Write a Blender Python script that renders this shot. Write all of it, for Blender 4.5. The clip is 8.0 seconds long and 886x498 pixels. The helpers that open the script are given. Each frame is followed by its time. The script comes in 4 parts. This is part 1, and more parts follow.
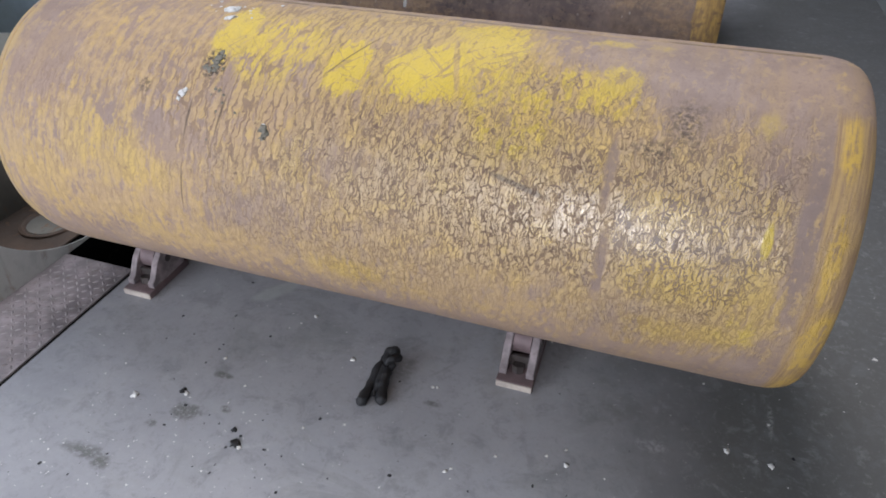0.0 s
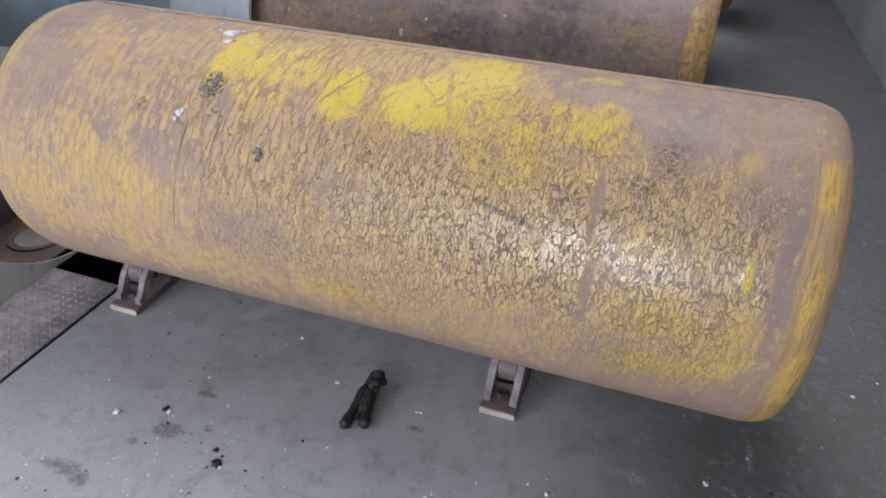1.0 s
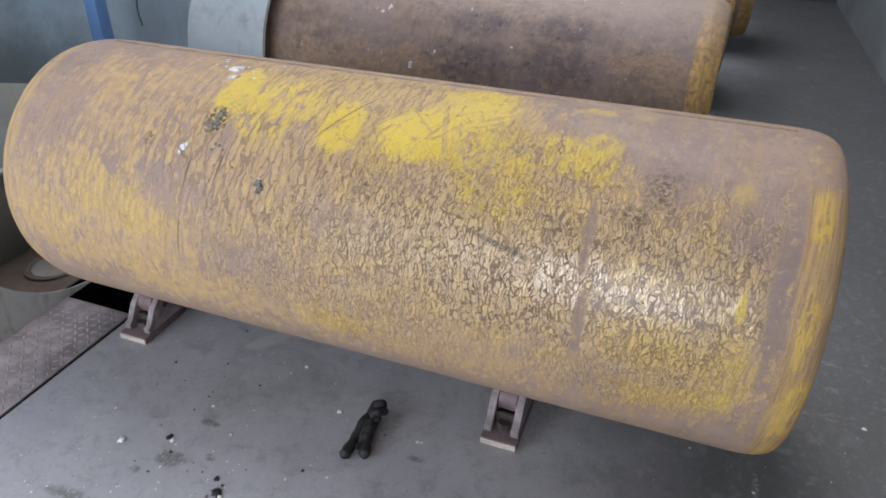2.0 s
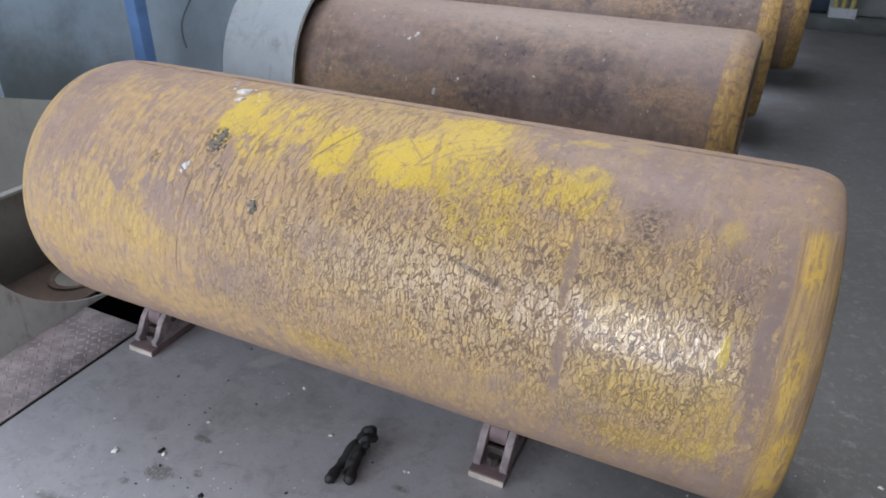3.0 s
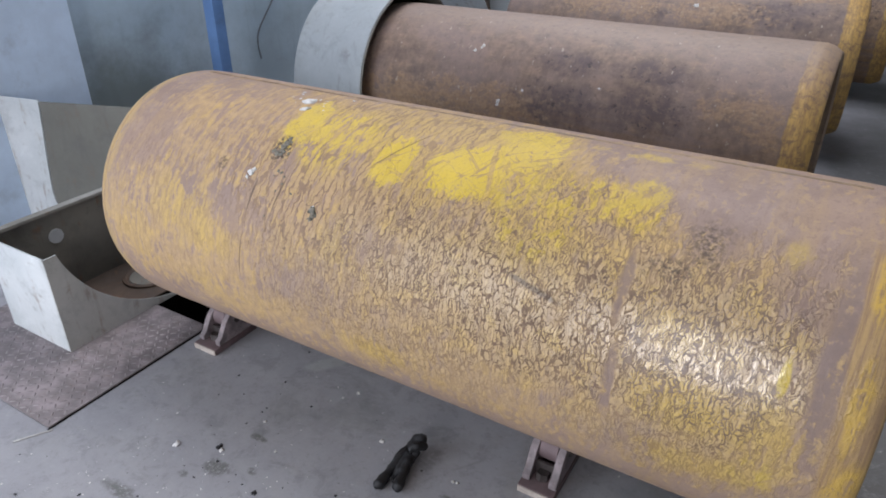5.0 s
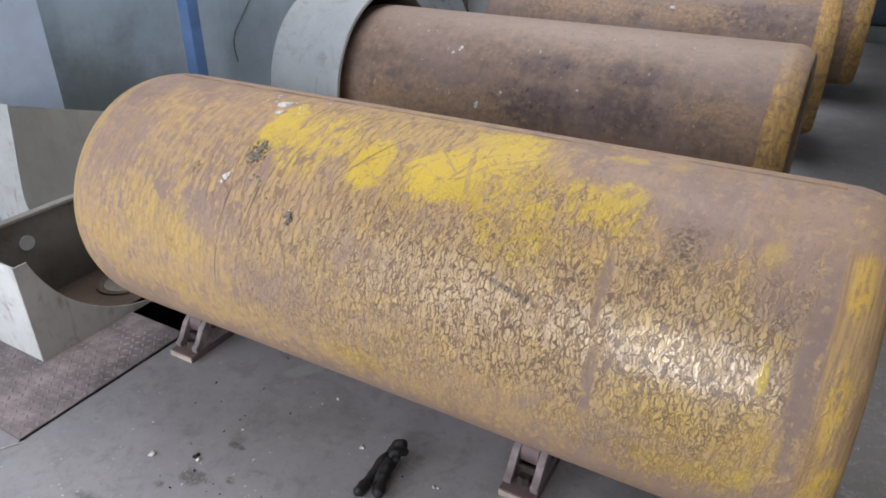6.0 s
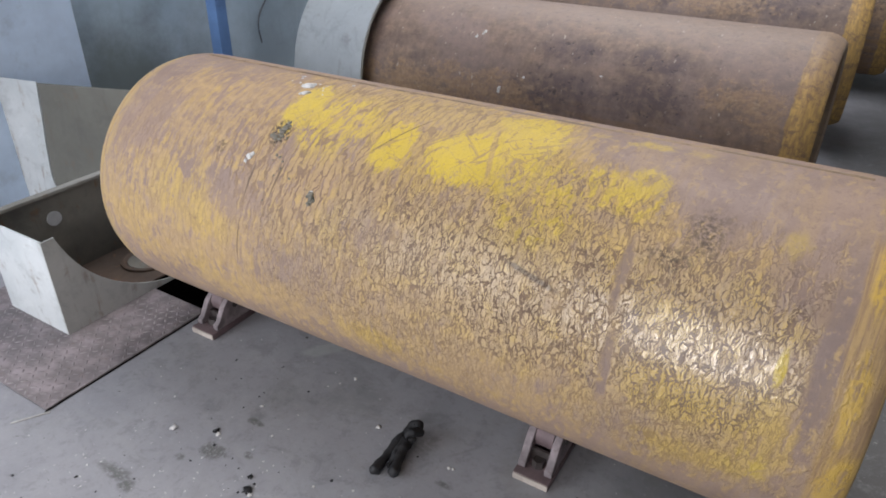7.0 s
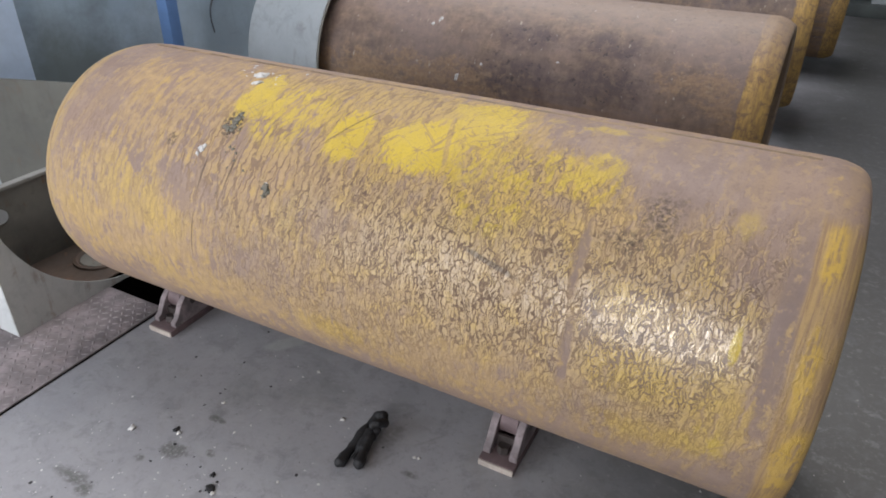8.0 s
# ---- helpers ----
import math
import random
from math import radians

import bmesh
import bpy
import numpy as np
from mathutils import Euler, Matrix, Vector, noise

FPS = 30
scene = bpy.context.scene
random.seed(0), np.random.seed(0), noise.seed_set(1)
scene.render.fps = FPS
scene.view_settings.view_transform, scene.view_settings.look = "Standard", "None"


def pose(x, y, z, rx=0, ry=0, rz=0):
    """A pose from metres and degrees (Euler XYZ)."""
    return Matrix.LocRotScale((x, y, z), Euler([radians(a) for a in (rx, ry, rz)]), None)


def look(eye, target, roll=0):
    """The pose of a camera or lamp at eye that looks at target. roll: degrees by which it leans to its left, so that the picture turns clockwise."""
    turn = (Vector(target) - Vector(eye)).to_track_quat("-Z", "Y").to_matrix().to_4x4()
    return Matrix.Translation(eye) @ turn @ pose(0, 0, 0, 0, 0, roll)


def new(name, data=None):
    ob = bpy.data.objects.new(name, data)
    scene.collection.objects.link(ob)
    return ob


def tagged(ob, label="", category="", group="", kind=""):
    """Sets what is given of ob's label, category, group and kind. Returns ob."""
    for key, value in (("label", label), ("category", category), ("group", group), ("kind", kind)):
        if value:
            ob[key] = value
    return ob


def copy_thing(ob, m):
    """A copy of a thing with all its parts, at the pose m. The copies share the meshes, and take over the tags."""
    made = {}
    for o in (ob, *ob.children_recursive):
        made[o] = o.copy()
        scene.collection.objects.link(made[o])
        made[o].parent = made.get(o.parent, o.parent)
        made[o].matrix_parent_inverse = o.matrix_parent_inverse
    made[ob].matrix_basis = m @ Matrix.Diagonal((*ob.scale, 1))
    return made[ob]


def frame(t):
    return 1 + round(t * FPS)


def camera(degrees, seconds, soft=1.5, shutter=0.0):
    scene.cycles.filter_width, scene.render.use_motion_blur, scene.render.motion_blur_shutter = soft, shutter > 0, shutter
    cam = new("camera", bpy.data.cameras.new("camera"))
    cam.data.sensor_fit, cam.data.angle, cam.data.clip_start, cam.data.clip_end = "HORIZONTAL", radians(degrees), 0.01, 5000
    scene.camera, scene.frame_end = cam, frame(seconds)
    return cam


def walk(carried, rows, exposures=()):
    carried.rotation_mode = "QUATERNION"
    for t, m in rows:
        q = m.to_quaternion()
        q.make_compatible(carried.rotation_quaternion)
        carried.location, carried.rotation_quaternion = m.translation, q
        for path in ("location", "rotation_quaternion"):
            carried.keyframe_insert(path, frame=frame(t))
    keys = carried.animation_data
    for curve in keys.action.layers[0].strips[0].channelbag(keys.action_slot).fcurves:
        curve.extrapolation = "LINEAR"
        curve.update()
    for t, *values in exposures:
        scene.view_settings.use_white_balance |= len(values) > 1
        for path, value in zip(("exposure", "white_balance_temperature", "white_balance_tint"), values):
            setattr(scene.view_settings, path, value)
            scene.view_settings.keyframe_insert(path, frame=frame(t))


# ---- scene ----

# ---------------------------------------------------------------- camera and walk
cam = camera(65.96, 8.0, soft=1.8)
ROWS = [
    (0.0, 0.3234, -1.5090, 1.3474, 54.605, -0.077, 18.776),
    (0.5, 0.3242, -1.5130, 1.3530, 55.477, -0.389, 19.354),
    (1.0, 0.3262, -1.5246, 1.3622, 56.678, -2.141, 18.916),
    (1.5, 0.3355, -1.5289, 1.3732, 58.276, -1.206, 18.846),
    (2.8, 0.4924, -1.4518, 1.3776, 60.125, -1.222, 24.590),
    (3.0, 0.5090, -1.4406, 1.3768, 60.903, -0.936, 25.311),
    (3.5, 0.5220, -1.4147, 1.3841, 61.257, -0.434, 26.978),
    (4.0, 0.5325, -1.4258, 1.3889, 63.656, -0.551, 28.591),
    (4.5, 0.5340, -1.4306, 1.3855, 62.093, -0.024, 29.927),
    (4.7, 0.5328, -1.4324, 1.3824, 61.743, 0.109, 30.999),
    (5.8, 0.5331, -1.4186, 1.3757, 61.869, 0.189, 29.957),
    (6.0, 0.5334, -1.4163, 1.3760, 61.920, -0.101, 29.348),
    (6.5, 0.5343, -1.4200, 1.3751, 61.338, -0.027, 29.799),
    (7.0, 0.5348, -1.4256, 1.3740, 60.710, -0.451, 31.300),
    (7.5, 0.5400, -1.4209, 1.3702, 60.689, -0.810, 30.360),
    (8.0, 0.5430, -1.4122, 1.3684, 59.845, -0.587, 28.021),
]
walk(cam, [(t, pose(*r)) for t, *r in ROWS], exposures=((0.0, -0.08, 6320, 14), (4.7, -0.10, 6300, 15), (5.8, -0.13, 6780, 16), (6.6, -0.13, 6760, 16), (7.2, -0.13, 6600, 14), (8.0, -0.13, 6720, 14)))

# ---------------------------------------------------------------- plan, in metres
R = 0.38            # radius of a tonner
ZC = 0.4766         # height of its axis
LEFT, RIGHT = -2.55, 1.62     # side walls
FRONT, BACK = -5.0, 7.7       # end walls
ROOF = 4.8

# ---------------------------------------------------------------- world and light
world = bpy.data.worlds.new("sky")
scene.world = world
world.use_nodes = True
wt = world.node_tree
sky = wt.nodes.new("ShaderNodeTexSky")
sky.sky_type, sky.sun_disc = "NISHITA", False
sky.sun_elevation, sky.sun_rotation = radians(56), radians(-22)
wt.links.new(sky.outputs[0], wt.nodes["Background"].inputs[0])
wt.nodes["Background"].inputs[1].default_value = 0.10

sun_data = bpy.data.lights.new("sun", "SUN")
sun_data.energy, sun_data.angle, sun_data.color = 1.0, radians(20), (1.0, 0.96, 0.9)
sun = new("sun", sun_data)
sun.matrix_world = look((-4, 10, 16), (0, 0, 0))


def opening_light(name, x, y, z, target, w, h, watts, colour):
    d = bpy.data.lights.new(name, "AREA")
    d.shape, d.size, d.size_y, d.energy, d.color = "RECTANGLE", w, h, watts, colour
    ob = new(name, d)
    ob.matrix_world = look((x, y, z), target)
    return ob


opening_light("doorway_daylight", 0.0, FRONT + 0.1, 1.7, (0.0, 0, 1.7), 1.30, 2.9, 122, (0.975, 0.98, 1.0))
# added fill lamp in an unseen side opening, brightens the left
opening_light("added_side_fill", LEFT + 0.1, -3.1, 1.4, (-1.0, -0.1, 0.9), 2.6, 2.4, 116, (0.87, 0.94, 1.0))
# added overhead fill lamp, lifts the back tonners and the wall
opening_light("added_roof_fill", -1.0, 2.5, ROOF - 0.02, (-1.0, 2.5, 0), 2.6, 4.6, 205, (0.92, 0.955, 1.0))


# ---------------------------------------------------------------- node helpers
class Nodes:
    """A short way to write a material's nodes."""

    def __init__(self, name):
        self.m = bpy.data.materials.new(name)
        self.m.use_nodes = True
        self.t = self.m.node_tree
        self.b = self.t.nodes["Principled BSDF"]

    def put(self, socket, v):
        if isinstance(v, bpy.types.NodeSocket):
            self.t.links.new(v, socket)
        elif v is not None:
            if isinstance(v, (tuple, list)) and len(v) == 3 and len(socket.default_value) == 4:
                v = (*v, 1)
            socket.default_value = v

    def math(self, op, a, b=None, c=None, clamp=False):
        n = self.t.nodes.new("ShaderNodeMath")
        n.operation, n.use_clamp = op, clamp
        for s, v in zip(n.inputs, (a, b, c)):
            self.put(s, v)
        return n.outputs[0]

    def add(self, *v):
        r = v[0]
        for x in v[1:]:
            r = self.math("ADD", r, x)
        return r

    def mul(self, a, b):
        return self.math("MULTIPLY", a, b)

    def step(self, v, lo, hi, a=0.0, b=1.0):
        n = self.t.nodes.new("ShaderNodeMapRange")
        n.interpolation_type = "SMOOTHSTEP"
        for k, x in zip(("Value", "From Min", "From Max", "To Min", "To Max"), (v, lo, hi, a, b)):
            self.put(n.inputs[k], x)
        return n.outputs[0]

    def mix(self, f, a, b, kind="MIX"):
        n = self.t.nodes.new("ShaderNodeMix")
        n.data_type, n.blend_type = "RGBA", kind
        self.put(n.inputs[0], f), self.put(n.inputs[6], a), self.put(n.inputs[7], b)
        return n.outputs[2]

    def coord(self, kind="Object"):
        return self.t.nodes.new("ShaderNodeTexCoord").outputs[kind]

    def scaled(self, vec, scale, turn=0.0, shift=(0, 0, 0)):
        n = self.t.nodes.new("ShaderNodeMapping")
        self.put(n.inputs[0], vec)
        n.inputs["Scale"].default_value, n.inputs["Rotation"].default_value, n.inputs["Location"].default_value = scale, (0, 0, turn), shift
        return n.outputs[0]

    def noise(self, vec, scale, detail=4.0, rough=0.55, warp=0.0):
        n = self.t.nodes.new("ShaderNodeTexNoise")
        self.put(n.inputs["Vector"], vec)
        n.inputs["Scale"].default_value, n.inputs["Detail"].default_value = scale, detail
        n.inputs["Roughness"].default_value, n.inputs["Distortion"].default_value = rough, warp
        return n.outputs[0]

    def cells(self, vec, scale, feature="DISTANCE_TO_EDGE", out=0, rand=1.0):
        n = self.t.nodes.new("ShaderNodeTexVoronoi")
        n.feature, n.voronoi_dimensions = feature, "2D"
        self.put(n.inputs["Vector"], vec)
        n.inputs["Scale"].default_value, n.inputs["Randomness"].default_value = scale, rand
        return n.outputs[out]

    def split(self, vec):
        n = self.t.nodes.new("ShaderNodeSeparateXYZ")
        self.put(n.inputs[0], vec)
        return n.outputs

    def lean(self, u, v, k, su, sv, shift=0.0):
        """Coordinates stretched by su along and sv round, leaning by k."""
        n = self.t.nodes.new("ShaderNodeCombineXYZ")
        self.put(n.inputs[0], self.add(self.mul(self.math("MULTIPLY_ADD", v, -k, u), su), shift))
        self.put(n.inputs[1], self.mul(v, sv))
        return n.outputs[0]

    def patch(self, u, v, cu, cv, ru, rv, wob, soft=0.25):
        """1 inside an ellipse with a wobbly edge, 0 outside."""
        a = self.math("POWER", self.math("ABSOLUTE", self.math("DIVIDE", self.math("SUBTRACT", u, cu), ru)), 2.0)
        b = self.math("POWER", self.math("ABSOLUTE", self.math("DIVIDE", self.math("SUBTRACT", v, cv), rv)), 2.0)
        d = self.add(self.math("SQRT", self.add(a, b)), wob)
        return self.step(d, 1.0 + soft, 1.0 - soft)

    def top(self, *v):
        r = v[0]
        for x in v[1:]:
            r = self.math("MAXIMUM", r, x)
        return r

    def bump(self, h, strength=0.4, dist=0.003, under=None):
        n = self.t.nodes.new("ShaderNodeBump")
        n.inputs["Strength"].default_value, n.inputs["Distance"].default_value = strength, dist
        self.put(n.inputs["Height"], h)
        self.put(n.inputs["Normal"], under)
        return n.outputs[0]

    def done(self, colour, rough=0.6, metal=0.0, normal=None, spec=0.5):
        b = self.b.inputs
        self.put(b["Base Color"], colour), self.put(b["Roughness"], rough), self.put(b["Metallic"], metal)
        self.put(b["Normal"], normal)
        b["Specular IOR Level"].default_value = spec
        return self.m


def plain(name, colour, rough=0.6, metal=0.0, vary=0.25, scale=6.0, bump=0.15, dirt=(0.1, 0.08, 0.06), dirty=0.3, spec=0.5):
    """A painted or cast surface with two scales of variation and some dirt."""
    n = Nodes(name)
    p = n.coord()
    big, fine = n.noise(p, scale, 5), n.noise(p, scale * 14, 3)
    c = n.mix(n.step(big, 0.35, 0.7), tuple(x * (1 - vary) for x in colour), tuple(min(x * (1 + vary), 0.95) for x in colour))
    c = n.mix(n.mul(n.step(n.noise(p, scale * 2.3, 6, 0.65), 0.55, 0.72), dirty), c, dirt)
    c = n.mix(n.mul(fine, 0.25), c, tuple(x * 0.6 for x in colour))
    return n.done(c, n.step(big, 0.2, 0.8, rough - 0.08, rough + 0.1), metal, n.bump(n.add(n.mul(big, 0.6), n.mul(fine, 0.5)), bump, 0.002), spec)


# ---------------------------------------------------------------- materials
def old_paint():
    """Brown primer and rust under streaked, crackled yellow paint. u runs along the tonner, v round it, in metres, v = 0 in front."""
    n = Nodes("crackled_yellow_paint")
    uv = n.coord("UV")
    u, v, _ = n.split(uv)
    inv = lambda x: n.math("SUBTRACT", 1.0, x)
    wob = n.add(n.mul(n.noise(uv, 9, 5, 0.6), 1.7), n.mul(n.noise(n.lean(u, v, 0.1, 60, 24), 1.0, 3), 1.0), -1.35)
    big = n.noise(uv, 3.1, 4, 0.55)
    mid = n.noise(uv, 12, 5, 0.6)
    grain = n.noise(uv, 48, 4, 0.6)
    fine = n.noise(uv, 170, 3, 0.6)

    # a gentle bend, so that no drip runs straight
    nz = n.t.nodes.new("ShaderNodeTexNoise")
    n.put(nz.inputs["Vector"], uv)
    nz.inputs["Scale"].default_value, nz.inputs["Detail"].default_value = 44, 3
    bent = n.t.nodes.new("ShaderNodeVectorMath")
    bent.operation = "MULTIPLY_ADD"
    n.put(bent.inputs[0], nz.outputs[1])
    bent.inputs[1].default_value = (0.024, 0.058, 0)
    n.put(bent.inputs[2], uv)
    bu, bv, _ = n.split(bent.outputs[0])
    flow = n.noise(n.lean(bu, bv, 0.10, 78, 14), 1.0, 4, 0.55, 0.5)
    blot = n.noise(n.lean(bu, bv, 0.10, 44, 24, 5.0), 1.0, 5, 0.6, 0.4)
    brush = n.noise(n.lean(u, v, 0.12, 24, 5.5, 3.0), 1.0, 5, 0.6, 0.6)
    tone = n.noise(n.lean(u, v, 0.1, 26, 19), 1.0, 3)

    # primer
    c = n.mix(n.step(mid, 0.32, 0.68), (0.252, 0.180, 0.150), (0.325, 0.241, 0.202))
    c = n.mix(n.mul(n.step(big, 0.42, 0.64), 0.55), c, (0.340, 0.234, 0.168))
    c = n.mix(n.mul(n.step(brush, 0.45, 0.62), 0.35), c, (0.385, 0.262, 0.140))
    mauve = c

    # where the paint film holds and where it has gone
    zone = n.top(
        n.patch(u, v, -0.97, 0.05, 0.32, 0.20, wob, 0.6),
        n.mul(n.patch(u, v, -0.40, -0.09, 0.72, 0.13, wob, 0.6), 0.9),
        n.mul(n.patch(u, v, -0.46, 0.22, 0.36, 0.21, wob, 0.6), 0.85),
        n.patch(u, v, 0.10, 0.14, 0.52, 0.23, wob, 0.5),
        n.patch(u, v, 0.47, 0.03, 0.19, 0.15, wob, 0.5),
        n.mul(n.patch(u, v, -0.82, 0.37, 0.36, 0.20, wob, 0.6), 0.75),
        n.mul(n.patch(u, v, -0.30, 0.48, 0.44, 0.19, wob, 0.5), 1.15),
        n.mul(n.patch(u, v, 0.14, 0.38, 0.20, 0.14, wob, 0.5), 0.9),
        n.mul(n.patch(u, v, 0.48, 0.30, 0.14, 0.08, wob, 0.5), 0.6),
    )
    gone = n.top(
        n.patch(u, v, -1.16, 0.32, 0.10, 0.10, wob, 0.6), n.mul(n.patch(u, v, -0.73, 0.165, 0.10, 0.055, n.mul(wob, 1.3), 0.6), 0.75),
        n.patch(u, v, -0.50, 0.015, 0.13, 0.05, wob, 0.5), n.patch(u, v, -0.32, 0.185, 0.07, 0.045, wob, 0.5),
        n.mul(n.patch(u, v, 0.40, 0.51, 0.25, 0.10, wob, 0.5), 0.9), n.patch(u, v, 0.57, 0.36, 0.06, 0.12, wob, 0.5),
        n.patch(u, v, 0.060, 0.405, 0.035, 0.022, wob, 0.4), n.patch(u, v, 0.16, 0.345, 0.05, 0.022, wob, 0.5),
        n.mul(n.patch(u, v, 0.25, 0.035, 0.05, 0.03, wob, 0.5), 0.7), n.mul(n.patch(u, v, -0.62, 0.40, 0.03, 0.10, wob, 0.5), 0.6),
        n.mul(n.step(n.add(v, n.mul(wob, 0.05)), -0.12, -0.26), 0.8),
    )
    field = n.add(n.mul(flow, 0.34), n.mul(blot, 0.24), n.mul(mid, 0.20), n.mul(big, 0.12), n.mul(grain, 0.10), n.mul(zone, 0.125), n.mul(gone, -0.10))
    cover = n.step(field, 0.525, 0.615)
    gold = n.top(
        n.patch(u, v, -0.94, 0.12, 0.11, 0.085, wob, 0.6), n.patch(u, v, -0.85, 0.07, 0.09, 0.05, wob, 0.6),
        n.mul(n.patch(u, v, -1.15, 0.02, 0.09, 0.12, wob, 0.6), 0.5), n.mul(n.patch(u, v, -0.84, -0.08, 0.14, 0.05, wob, 0.6), 0.45),
        n.patch(u, v, -0.30, -0.10, 0.10, 0.035, wob, 0.5), n.patch(u, v, 0.40, 0.05, 0.10, 0.06, wob, 0.5),
        n.patch(u, v, 0.56, 0.04, 0.06, 0.08, wob, 0.5), n.patch(u, v, 0.44, -0.07, 0.14, 0.032, wob, 0.5),
        n.mul(n.patch(u, v, 0.06, 0.31, 0.10, 0.09, wob, 0.5), 0.9), n.patch(u, v, 0.20, 0.42, 0.09, 0.07, wob, 0.5),
        n.patch(u, v, -0.53, 0.43, 0.16, 0.12, wob, 0.5), n.patch(u, v, -0.24, 0.48, 0.34, 0.16, wob, 0.4),
        n.mul(n.patch(u, v, 0.19, 0.585, 0.10, 0.020, wob, 0.5), 0.9), n.mul(n.patch(u, v, -0.40, 0.15, 0.05, 0.06, wob, 0.5), 0.6),
        n.mul(n.patch(u, v, 0.48, 0.285, 0.03, 0.03, wob, 0.5), 0.8), n.mul(n.patch(u, v, 0.525, 0.385, 0.022, 0.030, n.mul(wob, 1.5), 0.5), 0.6),
        n.mul(n.patch(u, v, 0.37, 0.19, 0.06, 0.03, wob, 0.5), 0.7),
    )
    ochre = n.mix(n.step(grain, 0.35, 0.65), (0.415, 0.280, 0.142), (0.495, 0.340, 0.168))
    ochre = n.mix(n.mul(n.step(tone, 0.52, 0.64), 0.5), ochre, (0.56, 0.375, 0.10))
    yellow = n.mix(n.step(brush, 0.35, 0.65), (0.500, 0.338, 0.098), (0.570, 0.392, 0.092))
    film = n.mix(n.mul(gold, n.step(n.add(n.mul(flow, 0.5), n.mul(mid, 0.5)), 0.38, 0.52, 0.15, 0.90)), ochre, yellow)
    flecks = n.step(n.add(n.mul(blot, 0.45), n.mul(grain, 0.35), n.mul(flow, 0.2)), 0.515, 0.585)
    c = n.mix(n.mul(flecks, 0.50), c, (0.415, 0.288, 0.150))
    c = n.mix(n.mul(n.step(n.noise(n.lean(bu, bv, 0.1, 95, 48, 6.0), 1.0, 3, 0.6), 0.46, 0.36), 0.35), c, (0.205, 0.143, 0.118))
    c = n.mix(n.mul(cover, 0.76), c, film)

    # long drips: dark gaps between runs of paint
    tear = n.cells(n.lean(bu, bv, 0.10, 56, 10), 1.0)
    tear_gap = n.step(n.math("SUBTRACT", tear, n.step(mid, 0.36, 0.62, 0.005, 0.13)), 0.05, 0.0)
    tear_zone = n.top(n.patch(u, v, -0.46, 0.26, 0.36, 0.22, wob, 0.6), n.mul(n.patch(u, v, -0.95, 0.14, 0.32, 0.22, wob, 0.6), 0.42),
                      n.mul(n.patch(u, v, -0.36, 0.54, 0.40, 0.14, wob, 0.5), 0.75))
    tears = n.mul(n.mul(tear_gap, tear_zone), n.step(blot, 0.36, 0.50, 0.25, 1.0))
    c = n.mix(n.mul(tears, 0.82), c, (0.190, 0.124, 0.092))
    rill = n.noise(n.lean(bu, bv, 0.06, 60, 24, 2.0), 1.0, 2, 0.5, 1.4)
    rills = n.mul(n.step(n.math("ABSOLUTE", n.math("SUBTRACT", rill, 0.5)), 0.026, 0.008), n.step(mid, 0.40, 0.54))
    c = n.mix(n.mul(n.mul(rills, n.add(0.15, n.mul(zone, 0.4))), 0.8), c, (0.175, 0.115, 0.084))

    # crackle: worms of thick paint with dark gaps
    edge = n.cells(n.lean(bu, bv, 0.08, 94, 34), 1.0)
    edge2 = n.cells(n.lean(bu, bv, 0.12, 125, 52, 5.0), 1.0)
    width = n.step(n.add(n.mul(grain, 0.5), n.mul(blot, 0.5)), 0.38, 0.62, -0.06, 0.110)
    lump = n.step(n.math("SUBTRACT", edge, width), 0.0, 0.07)
    worm = n.math("ABSOLUTE", n.math("SUBTRACT", n.noise(n.lean(bu, bv, 0.10, 68, 28, 9.0), 1.0, 3, 0.5, 1.5), 0.5))
    lump = n.mul(lump, n.step(worm, 0.012, 0.038, 0.05, 1.0))
    lump = n.mul(lump, n.add(0.78, n.mul(n.step(edge2, 0.02, 0.10), 0.22)))
    where = n.top(
        n.patch(u, v, 0.04, 0.16, 0.42, 0.20, wob, 0.5),
        n.patch(u, v, 0.42, 0.16, 0.21, 0.20, wob, 0.45),
        n.mul(n.patch(u, v, -0.22, 0.03, 0.40, 0.16, wob, 0.6), 0.62),
        n.mul(n.patch(u, v, 0.36, -0.01, 0.28, 0.11, wob, 0.6), 0.62),
        n.mul(n.patch(u, v, 0.10, 0.36, 0.20, 0.11, wob, 0.5), 0.75),
    )
    bare = n.top(n.patch(u, v, 0.256, 0.235, 0.011, 0.075, n.mul(wob, 0.7), 0.4), n.mul(n.patch(u, v, 0.268, 0.06, 0.010, 0.09, wob, 0.5), 0.8),
                 n.patch(u, v, 0.622, 0.20, 0.022, 0.17, n.mul(wob, 0.4), 0.35), n.mul(n.patch(u, v, 0.40, 0.46, 0.07, 0.12, wob, 0.7), 0.35))
    thin = n.step(n.add(n.mul(n.noise(uv, 8.5, 4, 0.6), 0.5), n.mul(flow, 0.5)), 0.38, 0.48, 0.55, 1.0)
    crack = n.mul(n.mul(where, thin), inv(n.mul(bare, 0.95)))
    lumps = n.mix(n.step(tone, 0.36, 0.66), (0.475, 0.335, 0.175), (0.560, 0.385, 0.165))
    lumps = n.mix(n.mul(n.top(gold, n.mul(n.step(n.noise(uv, 15, 4), 0.50, 0.62), 0.6)), 0.85), lumps, (0.580, 0.392, 0.092))
    lumps = n.mix(n.step(field, 0.51, 0.45, 0.0, 0.7), lumps, mauve)
    gaps = n.mix(n.step(tone, 0.3, 0.7), (0.112, 0.071, 0.053), (0.178, 0.117, 0.086))
    c = n.mix(n.mul(crack, 0.88), c, n.mix(lump, gaps, lumps))
